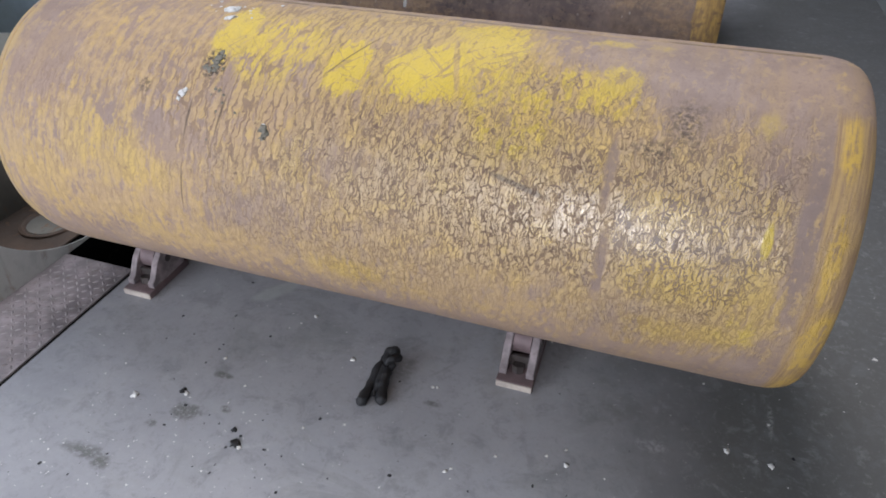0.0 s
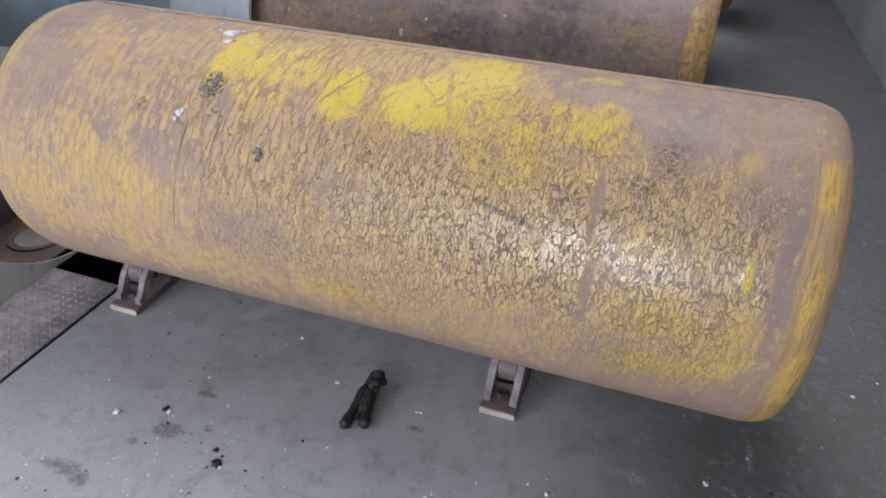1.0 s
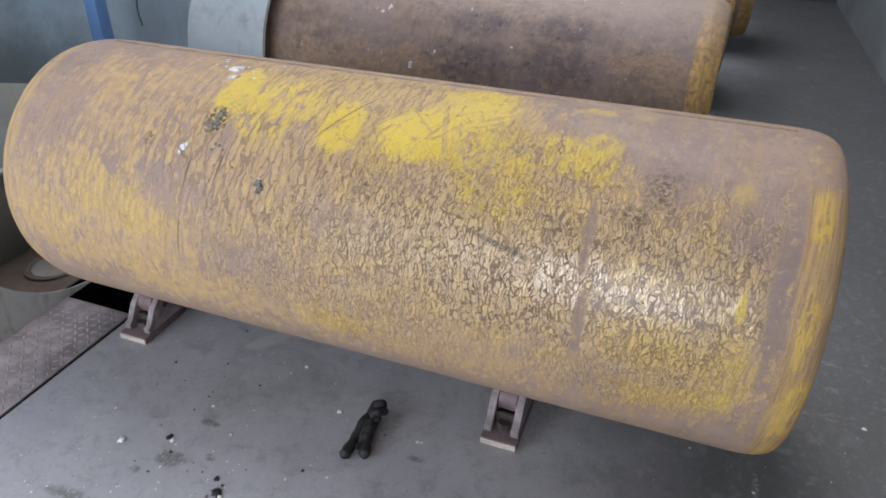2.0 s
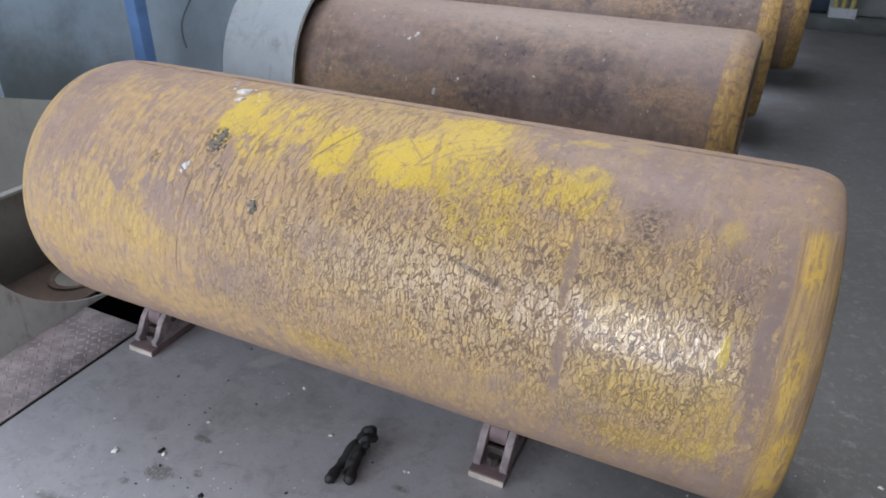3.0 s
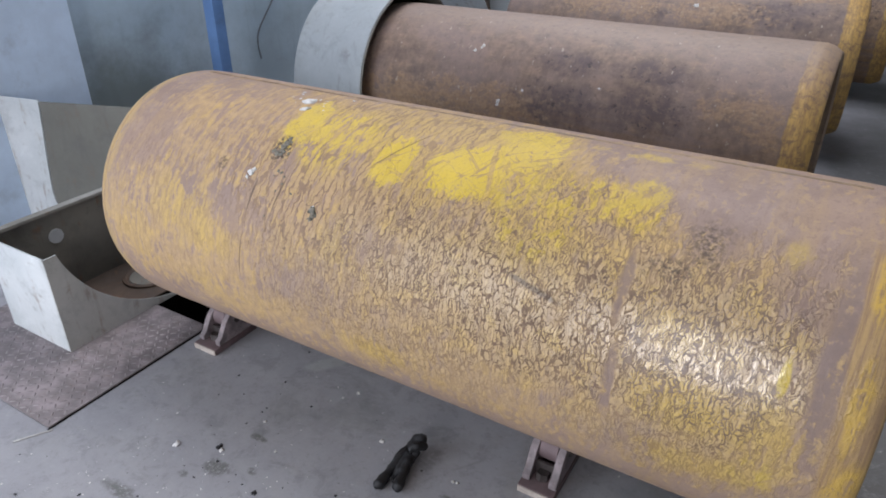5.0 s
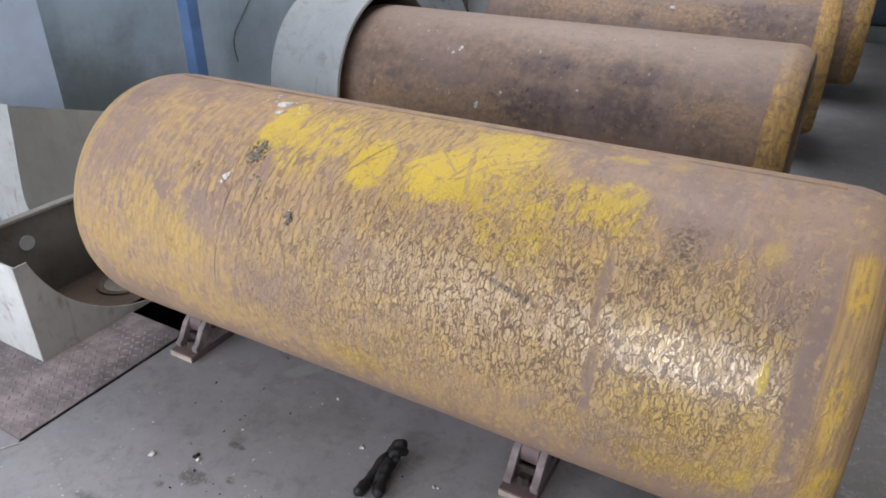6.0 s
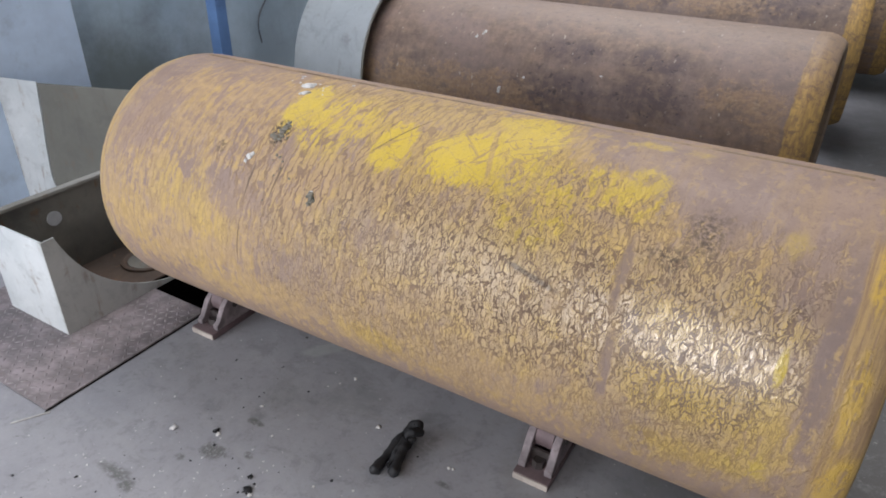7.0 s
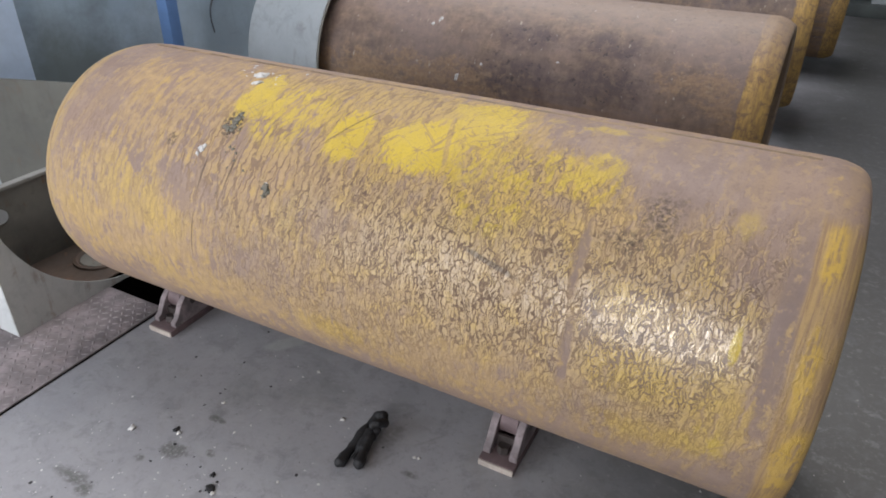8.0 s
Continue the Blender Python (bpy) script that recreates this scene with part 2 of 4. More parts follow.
    c = n.mix(n.mul(n.mul(bare, n.step(n.add(n.mul(flow, 0.4), n.mul(grain, 0.6)), 0.62, 0.50)), 0.85), c, n.mix(0.6, mauve, (0.185, 0.140, 0.130)))

    # fresh yellow patches, scratched and frayed into runs below
    frayed = n.add(n.mul(wob, 0.35), n.mul(n.math("SUBTRACT", flow, 0.5), 1.5))
    fresh = n.top(
        n.patch(u, v, -0.348, 0.394, 0.056, 0.074, frayed, 0.10),
        n.patch(u, v, -0.162, 0.410, 0.092, 0.078, frayed, 0.10),
        n.mul(n.patch(u, v, -0.062, 0.525, 0.094, 0.090, frayed, 0.12), 0.85),
        n.mul(n.patch(u, v, -0.655, 0.465, 0.046, 0.100, frayed, 0.14), 0.88),
        n.mul(n.patch(u, v, -0.53, 0.43, 0.12, 0.11, frayed, 0.30), n.mul(n.step(flow, 0.46, 0.53), 0.85)),
        n.mul(n.patch(u, v, -0.05, 0.41, 0.08, 0.07, frayed, 0.3), n.mul(n.step(blot, 0.42, 0.50), 0.8)),
        n.mul(n.patch(u, v, 0.235, 0.450, 0.040, 0.042, n.add(frayed, n.mul(wob, 0.5)), 0.25), n.step(blot, 0.40, 0.50, 0.3, 0.85)),
        n.mul(n.patch(u, v, 0.14, 0.41, 0.11, 0.06, wob, 0.3), n.mul(n.step(blot, 0.50, 0.56), 0.75)),
        n.mul(n.patch(u, v, 0.04, 0.32, 0.09, 0.07, wob, 0.3), n.mul(n.step(blot, 0.52, 0.58), 0.7)),
        n.mul(n.mul(n.patch(u, v, 0.19, 0.585, 0.12, 0.018, wob, 0.5), n.step(mid, 0.45, 0.54)), 0.6),
        n.patch(u, v, 0.557, 0.163, 0.009, 0.034, n.mul(wob, 0.4), 0.25),
        n.mul(n.patch(u, v, 0.525, 0.385, 0.020, 0.028, n.mul(wob, 1.5), 0.5), 0.35),
        n.mul(n.patch(u, v, 0.555, -0.045, 0.030, 0.034, wob, 0.6), n.mul(n.step(blot, 0.46, 0.56), 0.6)),
    )
    nick = n.noise(n.lean(u, v, 0.9, 15, 4.5), 1.0, 2, 0.5, 1.4)
    scratch = n.top(n.step(n.math("ABSOLUTE", n.math("SUBTRACT", nick, 0.5)), 0.014, 0.003),
                    n.mul(n.step(n.math("ABSOLUTE", n.math("SUBTRACT", n.noise(n.lean(u, v, -0.7, 12, 6, 8.0), 1.0, 2, 0.5, 1.8), 0.5)), 0.012, 0.003), 0.8))
    fresh = n.mul(fresh, inv(n.mul(scratch, 0.62)))
    swipe = n.top(n.patch(n.add(u, n.mul(v, -0.25)), v, -0.372, 0.42, 0.010, 0.13, n.mul(wob, 0.8), 0.4), n.patch(n.add(u, n.mul(v, 0.28)), v, 0.017, 0.44, 0.007, 0.08, n.mul(wob, 0.8), 0.4),
                  n.patch(u, v, -0.20, 0.53, 0.07, 0.028, wob, 0.4))
    fresh = n.mul(fresh, inv(n.mul(swipe, 0.85)))
    fresh = n.mul(fresh, n.step(n.noise(uv, 62, 3, 0.7), 0.70, 0.62))
    bright = n.mix(n.step(big, 0.3, 0.7), (0.565, 0.405, 0.050), (0.635, 0.465, 0.055))
    c = n.mix(n.mul(fresh, 0.86), c, bright)
    c = n.mix(n.mul(n.mul(scratch, n.top(n.patch(u, v, -0.18, 0.52, 0.42, 0.16, wob, 0.4), n.mul(zone, 0.25))), 0.55), c, (0.27, 0.185, 0.12))

    # yellow hoop at the shoulder: brushed brown with thick yellow blobs
    hoop = n.mul(n.step(n.add(u, n.mul(wob, 0.010), n.mul(v, 0.02)), 0.640, 0.652), n.step(n.add(v, n.mul(wob, 0.05)), 0.46, 0.40))
    bristle = n.noise(n.lean(u, v, 0.03, 170, 7), 1.0, 4, 0.6, 0.4)
    hoop_c = n.mix(n.step(bristle, 0.40, 0.60), (0.285, 0.185, 0.100), (0.430, 0.285, 0.120))
    daub = n.top(n.patch(u, v, 0.668, 0.355, 0.016, 0.065, wob, 0.4), n.patch(u, v, 0.672, 0.145, 0.015, 0.085, n.mul(wob, 0.7), 0.3),
                 n.patch(u, v, 0.685, -0.05, 0.025, 0.09, wob, 0.4), n.mul(n.patch(u, v, 0.69, -0.25, 0.03, 0.10, wob, 0.5), 0.7))
    hoop_c = n.mix(n.mul(daub, n.step(n.add(n.mul(rill, 0.4), n.mul(mid, 0.3), n.mul(bristle, 0.3)), 0.42, 0.52, 0.10, 0.95)), hoop_c, (0.555, 0.360, 0.068))
    c = n.mix(n.mul(hoop, 0.92), c, hoop_c)
    rim = n.step(n.add(u, n.mul(wob, 0.01)), -1.235, -1.262)
    c = n.mix(n.mul(rim, n.step(flow, 0.4, 0.5)), c, (0.42, 0.29, 0.135))

    # dust film, dark scabs and runs
    c = n.mix(n.mul(n.step(n.noise(uv, 5, 5, 0.65), 0.42, 0.68), 0.22), c, (0.36, 0.26, 0.185))
    scab = n.top(
        n.mul(n.patch(u, v, 0.384, 0.36, 0.035, 0.05, wob, 0.6), 0.75), n.mul(n.patch(u, v, 0.335, 0.295, 0.045, 0.02, wob, 0.6), 0.75),
        n.mul(n.patch(u, v, 0.50, 0.08, 0.04, 0.012, wob, 0.6), 0.4), n.patch(u, v, -0.67, 0.353, 0.028, 0.042, n.mul(wob, 0.6), 0.3),
        n.mul(n.patch(u, v, -0.833, 0.28, 0.015, 0.018, wob, 0.4), 0.7),
    )
    c = n.mix(n.mul(scab, n.step(n.noise(uv, 110, 4, 0.7), 0.46, 0.56)), c, (0.085, 0.065, 0.050))
    runs = n.top(
        n.patch(n.add(u, n.mul(v, -0.10)), v, -0.724, 0.215, 0.0025, 0.05, n.mul(wob, 0.5), 0.5),
        n.patch(n.add(u, n.mul(v, -0.16)), v, -0.656, 0.235, 0.0025, 0.05, n.mul(wob, 0.5), 0.5),
        n.patch(n.add(u, n.mul(v, -0.10)), v, -0.722, 0.05, 0.0020, 0.05, n.mul(wob, 0.5), 0.5),
        n.mul(n.patch(n.add(v, n.mul(u, 0.26)), u, 0.211, 0.075, 0.0055, 0.055, n.mul(wob, 1.1), 0.5), 0.9),
        n.patch(n.add(v, n.mul(u, -1.45)), u, 0.931, -0.345, 0.0034, 0.055, n.mul(wob, 0.1), 0.4),
    )
    c = n.mix(n.mul(runs, 0.75), c, (0.095, 0.068, 0.05))
    c = n.mix(n.mul(n.step(fine, 0.5, 0.75), 0.22), c, (0.14, 0.100, 0.078))

    h = n.add(n.mul(n.mul(lump, crack), 1.25), n.mul(fresh, 0.25), n.mul(tears, -0.55), n.mul(cover, 0.35), n.mul(grain, 0.28), n.mul(fine, 0.10), n.mul(scab, 0.3), n.mul(n.mul(hoop, n.add(bristle, daub)), 0.35))
    glaze = n.mul(n.step(u, -0.30, 0.28, 0.40, 1.0), n.step(n.add(v, n.mul(wob, 0.05)), 0.34, 0.24))
    gloss = n.mul(n.mul(n.top(n.mul(crack, lump), n.mul(n.mul(cover, 0.45), n.patch(u, v, 0.44, 0.14, 0.18, 0.12, wob, 0.4))), glaze), inv(bare))
    rough = n.add(0.60, n.mul(gloss, -0.40), n.mul(mid, 0.10), n.mul(fresh, -0.05))
    n.put(n.b.inputs["Coat Weight"], n.mul(gloss, 0.70))
    n.b.inputs["Coat Roughness"].default_value = 0.25
    made = n.done(c, rough, 0.0, n.bump(h, 0.55, 0.0034), 0.4)
    n.put(n.b.inputs["Specular IOR Level"], n.add(0.22, n.mul(gloss, 0.75)))
    return made


def rusty_paint(name, end, seed, blooms, darks):
    """Purple-brown rust, painted paler on top as if lit from above, with tan blooms and a worn yellow hoop at the far
    end.
    """
    n = Nodes(name)
    uv0 = n.coord("UV")
    uv = n.scaled(uv0, (1, 1, 1), 0, (seed * 3.7, seed * 1.9, 0))
    u, v, _ = n.split(uv0)
    wob = n.add(n.mul(n.noise(uv, 12, 6, 0.7), 2.4), -1.2)
    big, fine, grain = n.noise(uv, 3.4, 5), n.noise(uv, 130, 3), n.noise(uv, 40, 5, 0.68)
    mid = n.add(n.mul(n.noise(n.scaled(uv, (34, 15, 1)), 1.0, 6, 0.7), 0.3), n.mul(n.noise(uv, 11, 7, 0.72), 0.5), n.mul(n.noise(n.scaled(uv, (12, 26, 1)), 1.0, 6, 0.7), 0.2))
    lie = n.noise(n.scaled(uv, (7, 34, 1)), 1.0, 6, 0.7, 0.4)
    c = n.mix(n.step(mid, 0.36, 0.66), (0.138, 0.098, 0.082), (0.296, 0.208, 0.155))
    c = n.mix(n.mul(n.step(big, 0.40, 0.62), 0.5), c, (0.265, 0.200, 0.182))
    # overhead light on the upper side, mixed into the colour
    lit_top = n.step(n.add(v, n.mul(wob, 0.08)), 0.34, 0.52)
    c = n.mix(n.mul(lit_top, n.step(grain, 0.30, 0.60, 0.35, 0.85)), c, (0.270, 0.206, 0.168))
    dark = n.top(*[n.patch(u, v, *q, wob, 0.6) for q in darks])
    c = n.mix(n.mul(dark, n.step(mid, 0.62, 0.42, 0.35, 0.9)), c, (0.104, 0.076, 0.076))
    bloom = n.top(*[n.patch(u, v, *q, wob, 0.6) for q in blooms])
    rust = n.step(n.add(n.mul(lie, 0.15), n.mul(mid, 0.45), n.mul(grain, 0.40), n.mul(bloom, 0.14)), 0.545, 0.660)
    c = n.mix(n.mul(rust, 0.62), c, n.mix(n.step(grain, 0.38, 0.62), (0.255, 0.160, 0.096), (0.380, 0.250, 0.145)))
    crust = n.noise(n.scaled(uv, (19, 27, 1)), 1.0, 9, 0.78, 0.3)
    c = n.mix(n.mul(n.step(crust, 0.54, 0.62), n.add(0.28, n.mul(bloom, 0.35))), c, (0.375, 0.270, 0.178))
    c = n.mix(n.mul(n.step(crust, 0.45, 0.38), n.add(0.30, n.mul(dark, 0.4))), c, (0.115, 0.084, 0.080))
    low = n.step(n.add(v, n.mul(wob, 0.12)), 0.16, -0.12)
    c = n.mix(n.mul(low, n.mul(n.step(lie, 0.42, 0.58), 0.5)), c, (0.30, 0.175, 0.070))
    chips = n.step(n.noise(n.scaled(uv, (48, 26, 1)), 1.0, 3, 0.5), 0.69, 0.72)
    c = n.mix(n.mul(chips, 0.7), c, (0.46, 0.40, 0.33))
    pits = n.mul(n.step(n.noise(uv, 34, 4, 0.6), 0.58, 0.66), n.add(0.25, n.mul(dark, 0.75)))
    c = n.mix(n.mul(pits, 0.85), c, (0.055, 0.045, 0.045))
    hoop = n.step(n.add(u, n.mul(wob, 0.018)), end - 0.098, end - 0.088)
    yellow = n.mix(n.step(n.noise(n.scaled(uv, (90, 16, 1)), 1.0, 6, 0.7), 0.38, 0.62), (0.32, 0.195, 0.085), (0.53, 0.335, 0.105))
    yellow = n.mix(n.step(crust, 0.50, 0.40, 0.0, 0.75), yellow, (0.20, 0.125, 0.080))
    fade = n.step(n.add(v, n.mul(wob, 0.12)), 0.50 if seed == 1 else 0.66, 0.16 if seed == 1 else 0.45)
    c = n.mix(n.mul(hoop, n.mul(n.step(mid, 0.26, 0.42), n.add(0.22, n.mul(fade, 0.78)))), c, yellow)
    h = n.add(n.mul(mid, 0.6), n.mul(fine, 0.25), n.mul(pits, -0.6), n.mul(rust, 0.35))
    return n.done(c, n.step(mid, 0.3, 0.7, 0.52, 0.72), 0.0, n.bump(h, 0.6, 0.0035), 0.35)


def concrete():
    n = Nodes("worn_concrete")
    p = n.coord()
    big, mid, fine = n.noise(p, 1.1, 5, 0.6), n.noise(p, 5.5, 6, 0.65), n.noise(p, 90, 4, 0.7)
    c = n.mix(n.step(big, 0.33, 0.68), (0.258, 0.257, 0.276), (0.318, 0.317, 0.337))
    c = n.mix(n.mul(n.step(mid, 0.40, 0.68), 0.5), c, (0.345, 0.342, 0.355))
    c = n.mix(n.mul(n.step(n.noise(p, 2.2, 5, 0.7), 0.52, 0.68), 0.35), c, (0.185, 0.188, 0.185))
    trowel = n.noise(n.scaled(p, (3, 26, 3), 0.7), 1.0, 4, 0.5, 1.0)
    c = n.mix(n.mul(n.step(trowel, 0.56, 0.7), 0.2), c, (0.32, 0.32, 0.31))
    cloud = n.noise(p, 2.7, 7, 0.72, 0.8)
    c = n.mix(n.mul(n.step(cloud, 0.52, 0.66), 0.35), c, (0.345, 0.345, 0.360))
    c = n.mix(n.mul(n.step(cloud, 0.46, 0.34), 0.45), c, (0.165, 0.168, 0.165))
    c = n.mix(n.mul(n.step(n.noise(p, 1.9, 6, 0.7), 0.55, 0.68), 0.4), c, (0.225, 0.215, 0.195))
    scuff = n.noise(n.scaled(n.scaled(p, (1, 1, 1), 0.5), (5, 40, 1)), 1.0, 5, 0.6, 0.6)
    c = n.mix(n.mul(n.step(scuff, 0.62, 0.72), 0.25), c, (0.37, 0.37, 0.38))
    spots = n.step(n.noise(p, 16, 4, 0.6), 0.66, 0.73)
    c = n.mix(n.mul(spots, 0.3), c, (0.13, 0.133, 0.115))
    x, y, _ = n.split(p)
    # shade right of the main tonner, put into the floor colour towards +x
    right_shade = n.add(x, n.mul(n.noise(p, 2.0, 6, 0.7), 0.5), n.mul(y, -0.04))
    c = n.mix(n.mul(n.step(right_shade, 0.38, 1.00), 0.89), c, (0.066, 0.065, 0.058))
    mottle = n.noise(p, 13, 8, 0.75, 0.4)
    c = n.mix(n.mul(n.step(mottle, 0.50, 0.64), 0.42), c, (0.145, 0.148, 0.155))
    c = n.mix(n.mul(n.step(mottle, 0.46, 0.34), 0.25), c, (0.34, 0.345, 0.365))
    wob = n.add(n.mul(n.noise(p, 22, 5, 0.7), 2.2), -1.1)
    damp = n.top(
        n.patch(x, y, -0.672, -0.602, 0.036, 0.026, wob, 0.35), n.patch(x, y, -0.835, -0.785, 0.055, 0.018, wob, 0.5),
        n.patch(x, y, -0.658, -0.463, 0.030, 0.010, wob, 0.4), n.patch(x, y, -0.775, -0.80, 0.022, 0.018, wob, 0.5),
        n.patch(x, y, -0.582, -0.563, 0.014, 0.010, wob, 0.5), n.patch(x, y, -0.735, -0.660, 0.014, 0.010, wob, 0.5),
        n.patch(x, y, -0.085, -0.375, 0.020, 0.008, wob, 0.5), n.patch(x, y, -0.500, -0.645, 0.012, 0.014, wob, 0.4),
        n.mul(n.patch(x, y, -0.20, -0.285, 0.03, 0.03, wob, 0.6), 0.5),
    )
    c = n.mix(n.mul(n.mul(damp, n.step(fine, 0.32, 0.55)), 0.72), c, (0.075, 0.076, 0.062))
    smear = n.top(n.patch(n.add(y, n.mul(x, -0.45)), x, -0.435, -0.455, 0.008, 0.045, wob, 0.5), n.patch(n.add(y, n.mul(x, 0.5)), x, 0.052, 0.688, 0.008, 0.016, wob, 0.5),
                  n.patch(x, y, 0.46, -0.33, 0.035, 0.016, wob, 0.5), n.patch(x, y, 0.735, -0.16, 0.007, 0.05, wob, 0.5))
    c = n.mix(n.mul(n.mul(smear, n.step(fine, 0.40, 0.60)), 0.40), c, (0.45, 0.45, 0.45))
    pale = n.patch(n.add(x, n.mul(y, -0.6)), y, -0.645, -0.10, 0.035, 0.06, n.mul(wob, 0.3), 0.3)
    c = n.mix(n.mul(pale, 0.55), c, (0.40, 0.41, 0.40))
    salt = n.noise(p, 42, 6, 0.8)
    c = n.mix(n.mul(n.step(salt, 0.54, 0.70), 0.30), c, (0.40, 0.395, 0.385))
    c = n.mix(n.mul(n.step(salt, 0.46, 0.32), 0.34), c, (0.135, 0.130, 0.122))
    grit = n.step(n.noise(p, 55, 2), 0.70, 0.76)
    c = n.mix(n.mul(grit, 0.35), c, (0.46, 0.46, 0.44))
    c = n.mix(n.mul(fine, 0.2), c, (0.145, 0.145, 0.155))
    h = n.add(n.mul(mid, 0.5), n.mul(fine, 0.35), n.mul(trowel, 0.2), n.mul(mottle, 0.7))
    return n.done(c, n.step(big, 0.3, 0.7, 0.46, 0.64), 0.0, n.bump(h, 0.32, 0.002), 0.4)


def sheet_steel(name, a, b, rough=0.5, metal=0.25, rust=0.25):
    """Dull galvanised or painted sheet with runs and rust bleeding."""
    n = Nodes(name)
    p = n.coord()
    big, mid, fine = n.noise(p, 3.0, 5), n.noise(p, 13, 6, 0.65), n.noise(p, 120, 3)
    run = n.noise(n.scaled(p, (26, 26, 3.0)), 1.0, 5, 0.6)
    c = n.mix(n.step(big, 0.35, 0.68), a, b)
    c = n.mix(n.mul(n.step(run, 0.55, 0.70), 0.3), c, tuple(x * 0.6 for x in a))
    c = n.mix(n.mul(n.step(n.add(n.mul(run, 0.6), n.mul(mid, 0.5)), 0.60, 0.70), rust), c, (0.24, 0.13, 0.065))
    cloud = n.noise(p, 7.0, 7, 0.74, 0.5)
    c = n.mix(n.mul(n.step(cloud, 0.50, 0.66), 0.38), c, tuple(0.55 * x + 0.02 for x in a))
    c = n.mix(n.mul(n.step(cloud, 0.44, 0.32), 0.3), c, tuple(min(1.25 * x, 0.8) for x in b))
    c = n.mix(n.mul(n.step(mid, 0.60, 0.70), 0.30), c, (0.13, 0.115, 0.095))
    c = n.mix(n.mul(fine, 0.15), c, (0.15, 0.15, 0.15))
    return n.done(c, n.step(mid, 0.3, 0.7, rough - 0.1, rough + 0.12), metal, n.bump(n.add(n.mul(mid, 0.5), n.mul(fine, 0.3)), 0.15, 0.002), 0.5)


def wall_paint():
    """Blue-grey oil paint on plaster, scuffed, with dark olive patches low behind the hood."""
    n = Nodes("blue_grey_wall_paint")
    p = n.coord()
    x, y, z = n.split(p)
    big, mid, fine = n.noise(p, 1.6, 5, 0.6), n.noise(p, 9, 5, 0.6), n.noise(p, 120, 3)
    run = n.noise(n.scaled(p, (18, 18, 1.6)), 1.0, 4, 0.55)
    c = n.mix(n.step(big, 0.35, 0.68), (0.385, 0.490, 0.575), (0.465, 0.570, 0.650))
    c = n.mix(n.mul(n.step(run, 0.54, 0.70), 0.22), c, (0.24, 0.30, 0.34))
    c = n.mix(n.mul(n.step(mid, 0.58, 0.70), 0.22), c, (0.22, 0.26, 0.28))
    wob = n.add(n.mul(n.noise(p, 2.6, 6, 0.65), 2.4), -1.2)
    olive_patch = n.top(n.patch(y, z, 0.72, 0.36, 0.44, 0.34, wob, 0.8), n.mul(n.patch(y, z, 1.75, 0.35, 0.5, 0.38, wob, 0.7), 0.55))
    c = n.mix(n.mul(olive_patch, 0.85), c, (0.105, 0.120, 0.105))
    specks = n.step(n.noise(p, 19, 3), 0.74, 0.77)
    c = n.mix(n.mul(specks, 0.6), c, (0.12, 0.10, 0.09))
    c = n.mix(n.mul(fine, 0.12), c, (0.2, 0.22, 0.24))
    return n.done(c, n.step(mid, 0.3, 0.7, 0.42, 0.58), 0.0, n.bump(n.add(n.mul(mid, 0.5), n.mul(fine, 0.2)), 0.15, 0.002), 0.5)


M_PAINT = old_paint()
M_RUST = [
    rusty_paint("rusted_brown_paint", 0.478, 1, ((0.18, 0.20, 0.10, 0.05), (-0.98, 0.13, 0.08, 0.04), (-1.2, 0.04, 0.3, 0.10), (-0.80, 0.05, 0.28, 0.10), (0.30, 0.16, 0.08, 0.10)),
                ((-0.10, 0.29, 0.13, 0.05), (-0.10, 0.14, 0.16, 0.08), (-0.45, 0.10, 0.18, 0.09), (-0.45, 0.28, 0.12, 0.05))),
    rusty_paint("rusted_ochre_paint", 0.51, 2, ((-0.66, 0.30, 0.16, 0.09), (-0.2, 0.30, 0.30, 0.09), (-0.9, 0.35, 0.25, 0.12), (0.3, 0.45, 0.15, 0.05)),
                ((-0.51, 0.28, 0.035, 0.035), (0.10, 0.32, 0.20, 0.08))),
    rusty_paint("rusted_umber_paint", 0.70, 3, ((-0.2, 0.40, 0.9, 0.30), (0.2, 0.1, 0.6, 0.2)), ((0.45, 0.15, 0.15, 0.12),)),
]
M_FLOOR = concrete()
M_GALV = sheet_steel("galvanised_sheet", (0.345, 0.378, 0.395), (0.41, 0.445, 0.465), 0.5, 0.1, 0.08)
M_WHITE = sheet_steel("white_painted_sheet", (0.47, 0.50, 0.51), (0.58, 0.60, 0.605), 0.55, 0.0, 0.5)
M_GREYSHEET = sheet_steel("grey_primed_sheet", (0.36, 0.37, 0.35), (0.46, 0.465, 0.445), 0.55, 0.05, 0.35)
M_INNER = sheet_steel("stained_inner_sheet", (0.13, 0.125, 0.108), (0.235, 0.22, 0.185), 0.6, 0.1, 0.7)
M_RUSTY = sheet_steel("rust_stained_sheet", (0.060, 0.040, 0.028), (0.115, 0.073, 0.048), 0.65, 0.1, 0.8)
M_RAILSTEEL = sheet_steel("grimy_rail_steel", (0.20, 0.19, 0.165), (0.30, 0.29, 0.26), 0.6, 0.1, 0.3)
M_OLIVE = sheet_steel("dull_olive_sheet", (0.115, 0.112, 0.095), (0.15, 0.147, 0.125), 0.6, 0.1, 0.15)
M_WALL = wall_paint()
M_PIER = plain("pale_blue_wall_paint", (0.58, 0.70, 0.85), 0.6, 0.0, 0.12, 3.0, 0.15, (0.25, 0.27, 0.3), 0.3)
M_BLUE = plain("blue_steel_paint", (0.135, 0.255, 0.50), 0.42, 0.0, 0.15, 5.0, 0.1, (0.08, 0.1, 0.15), 0.3)
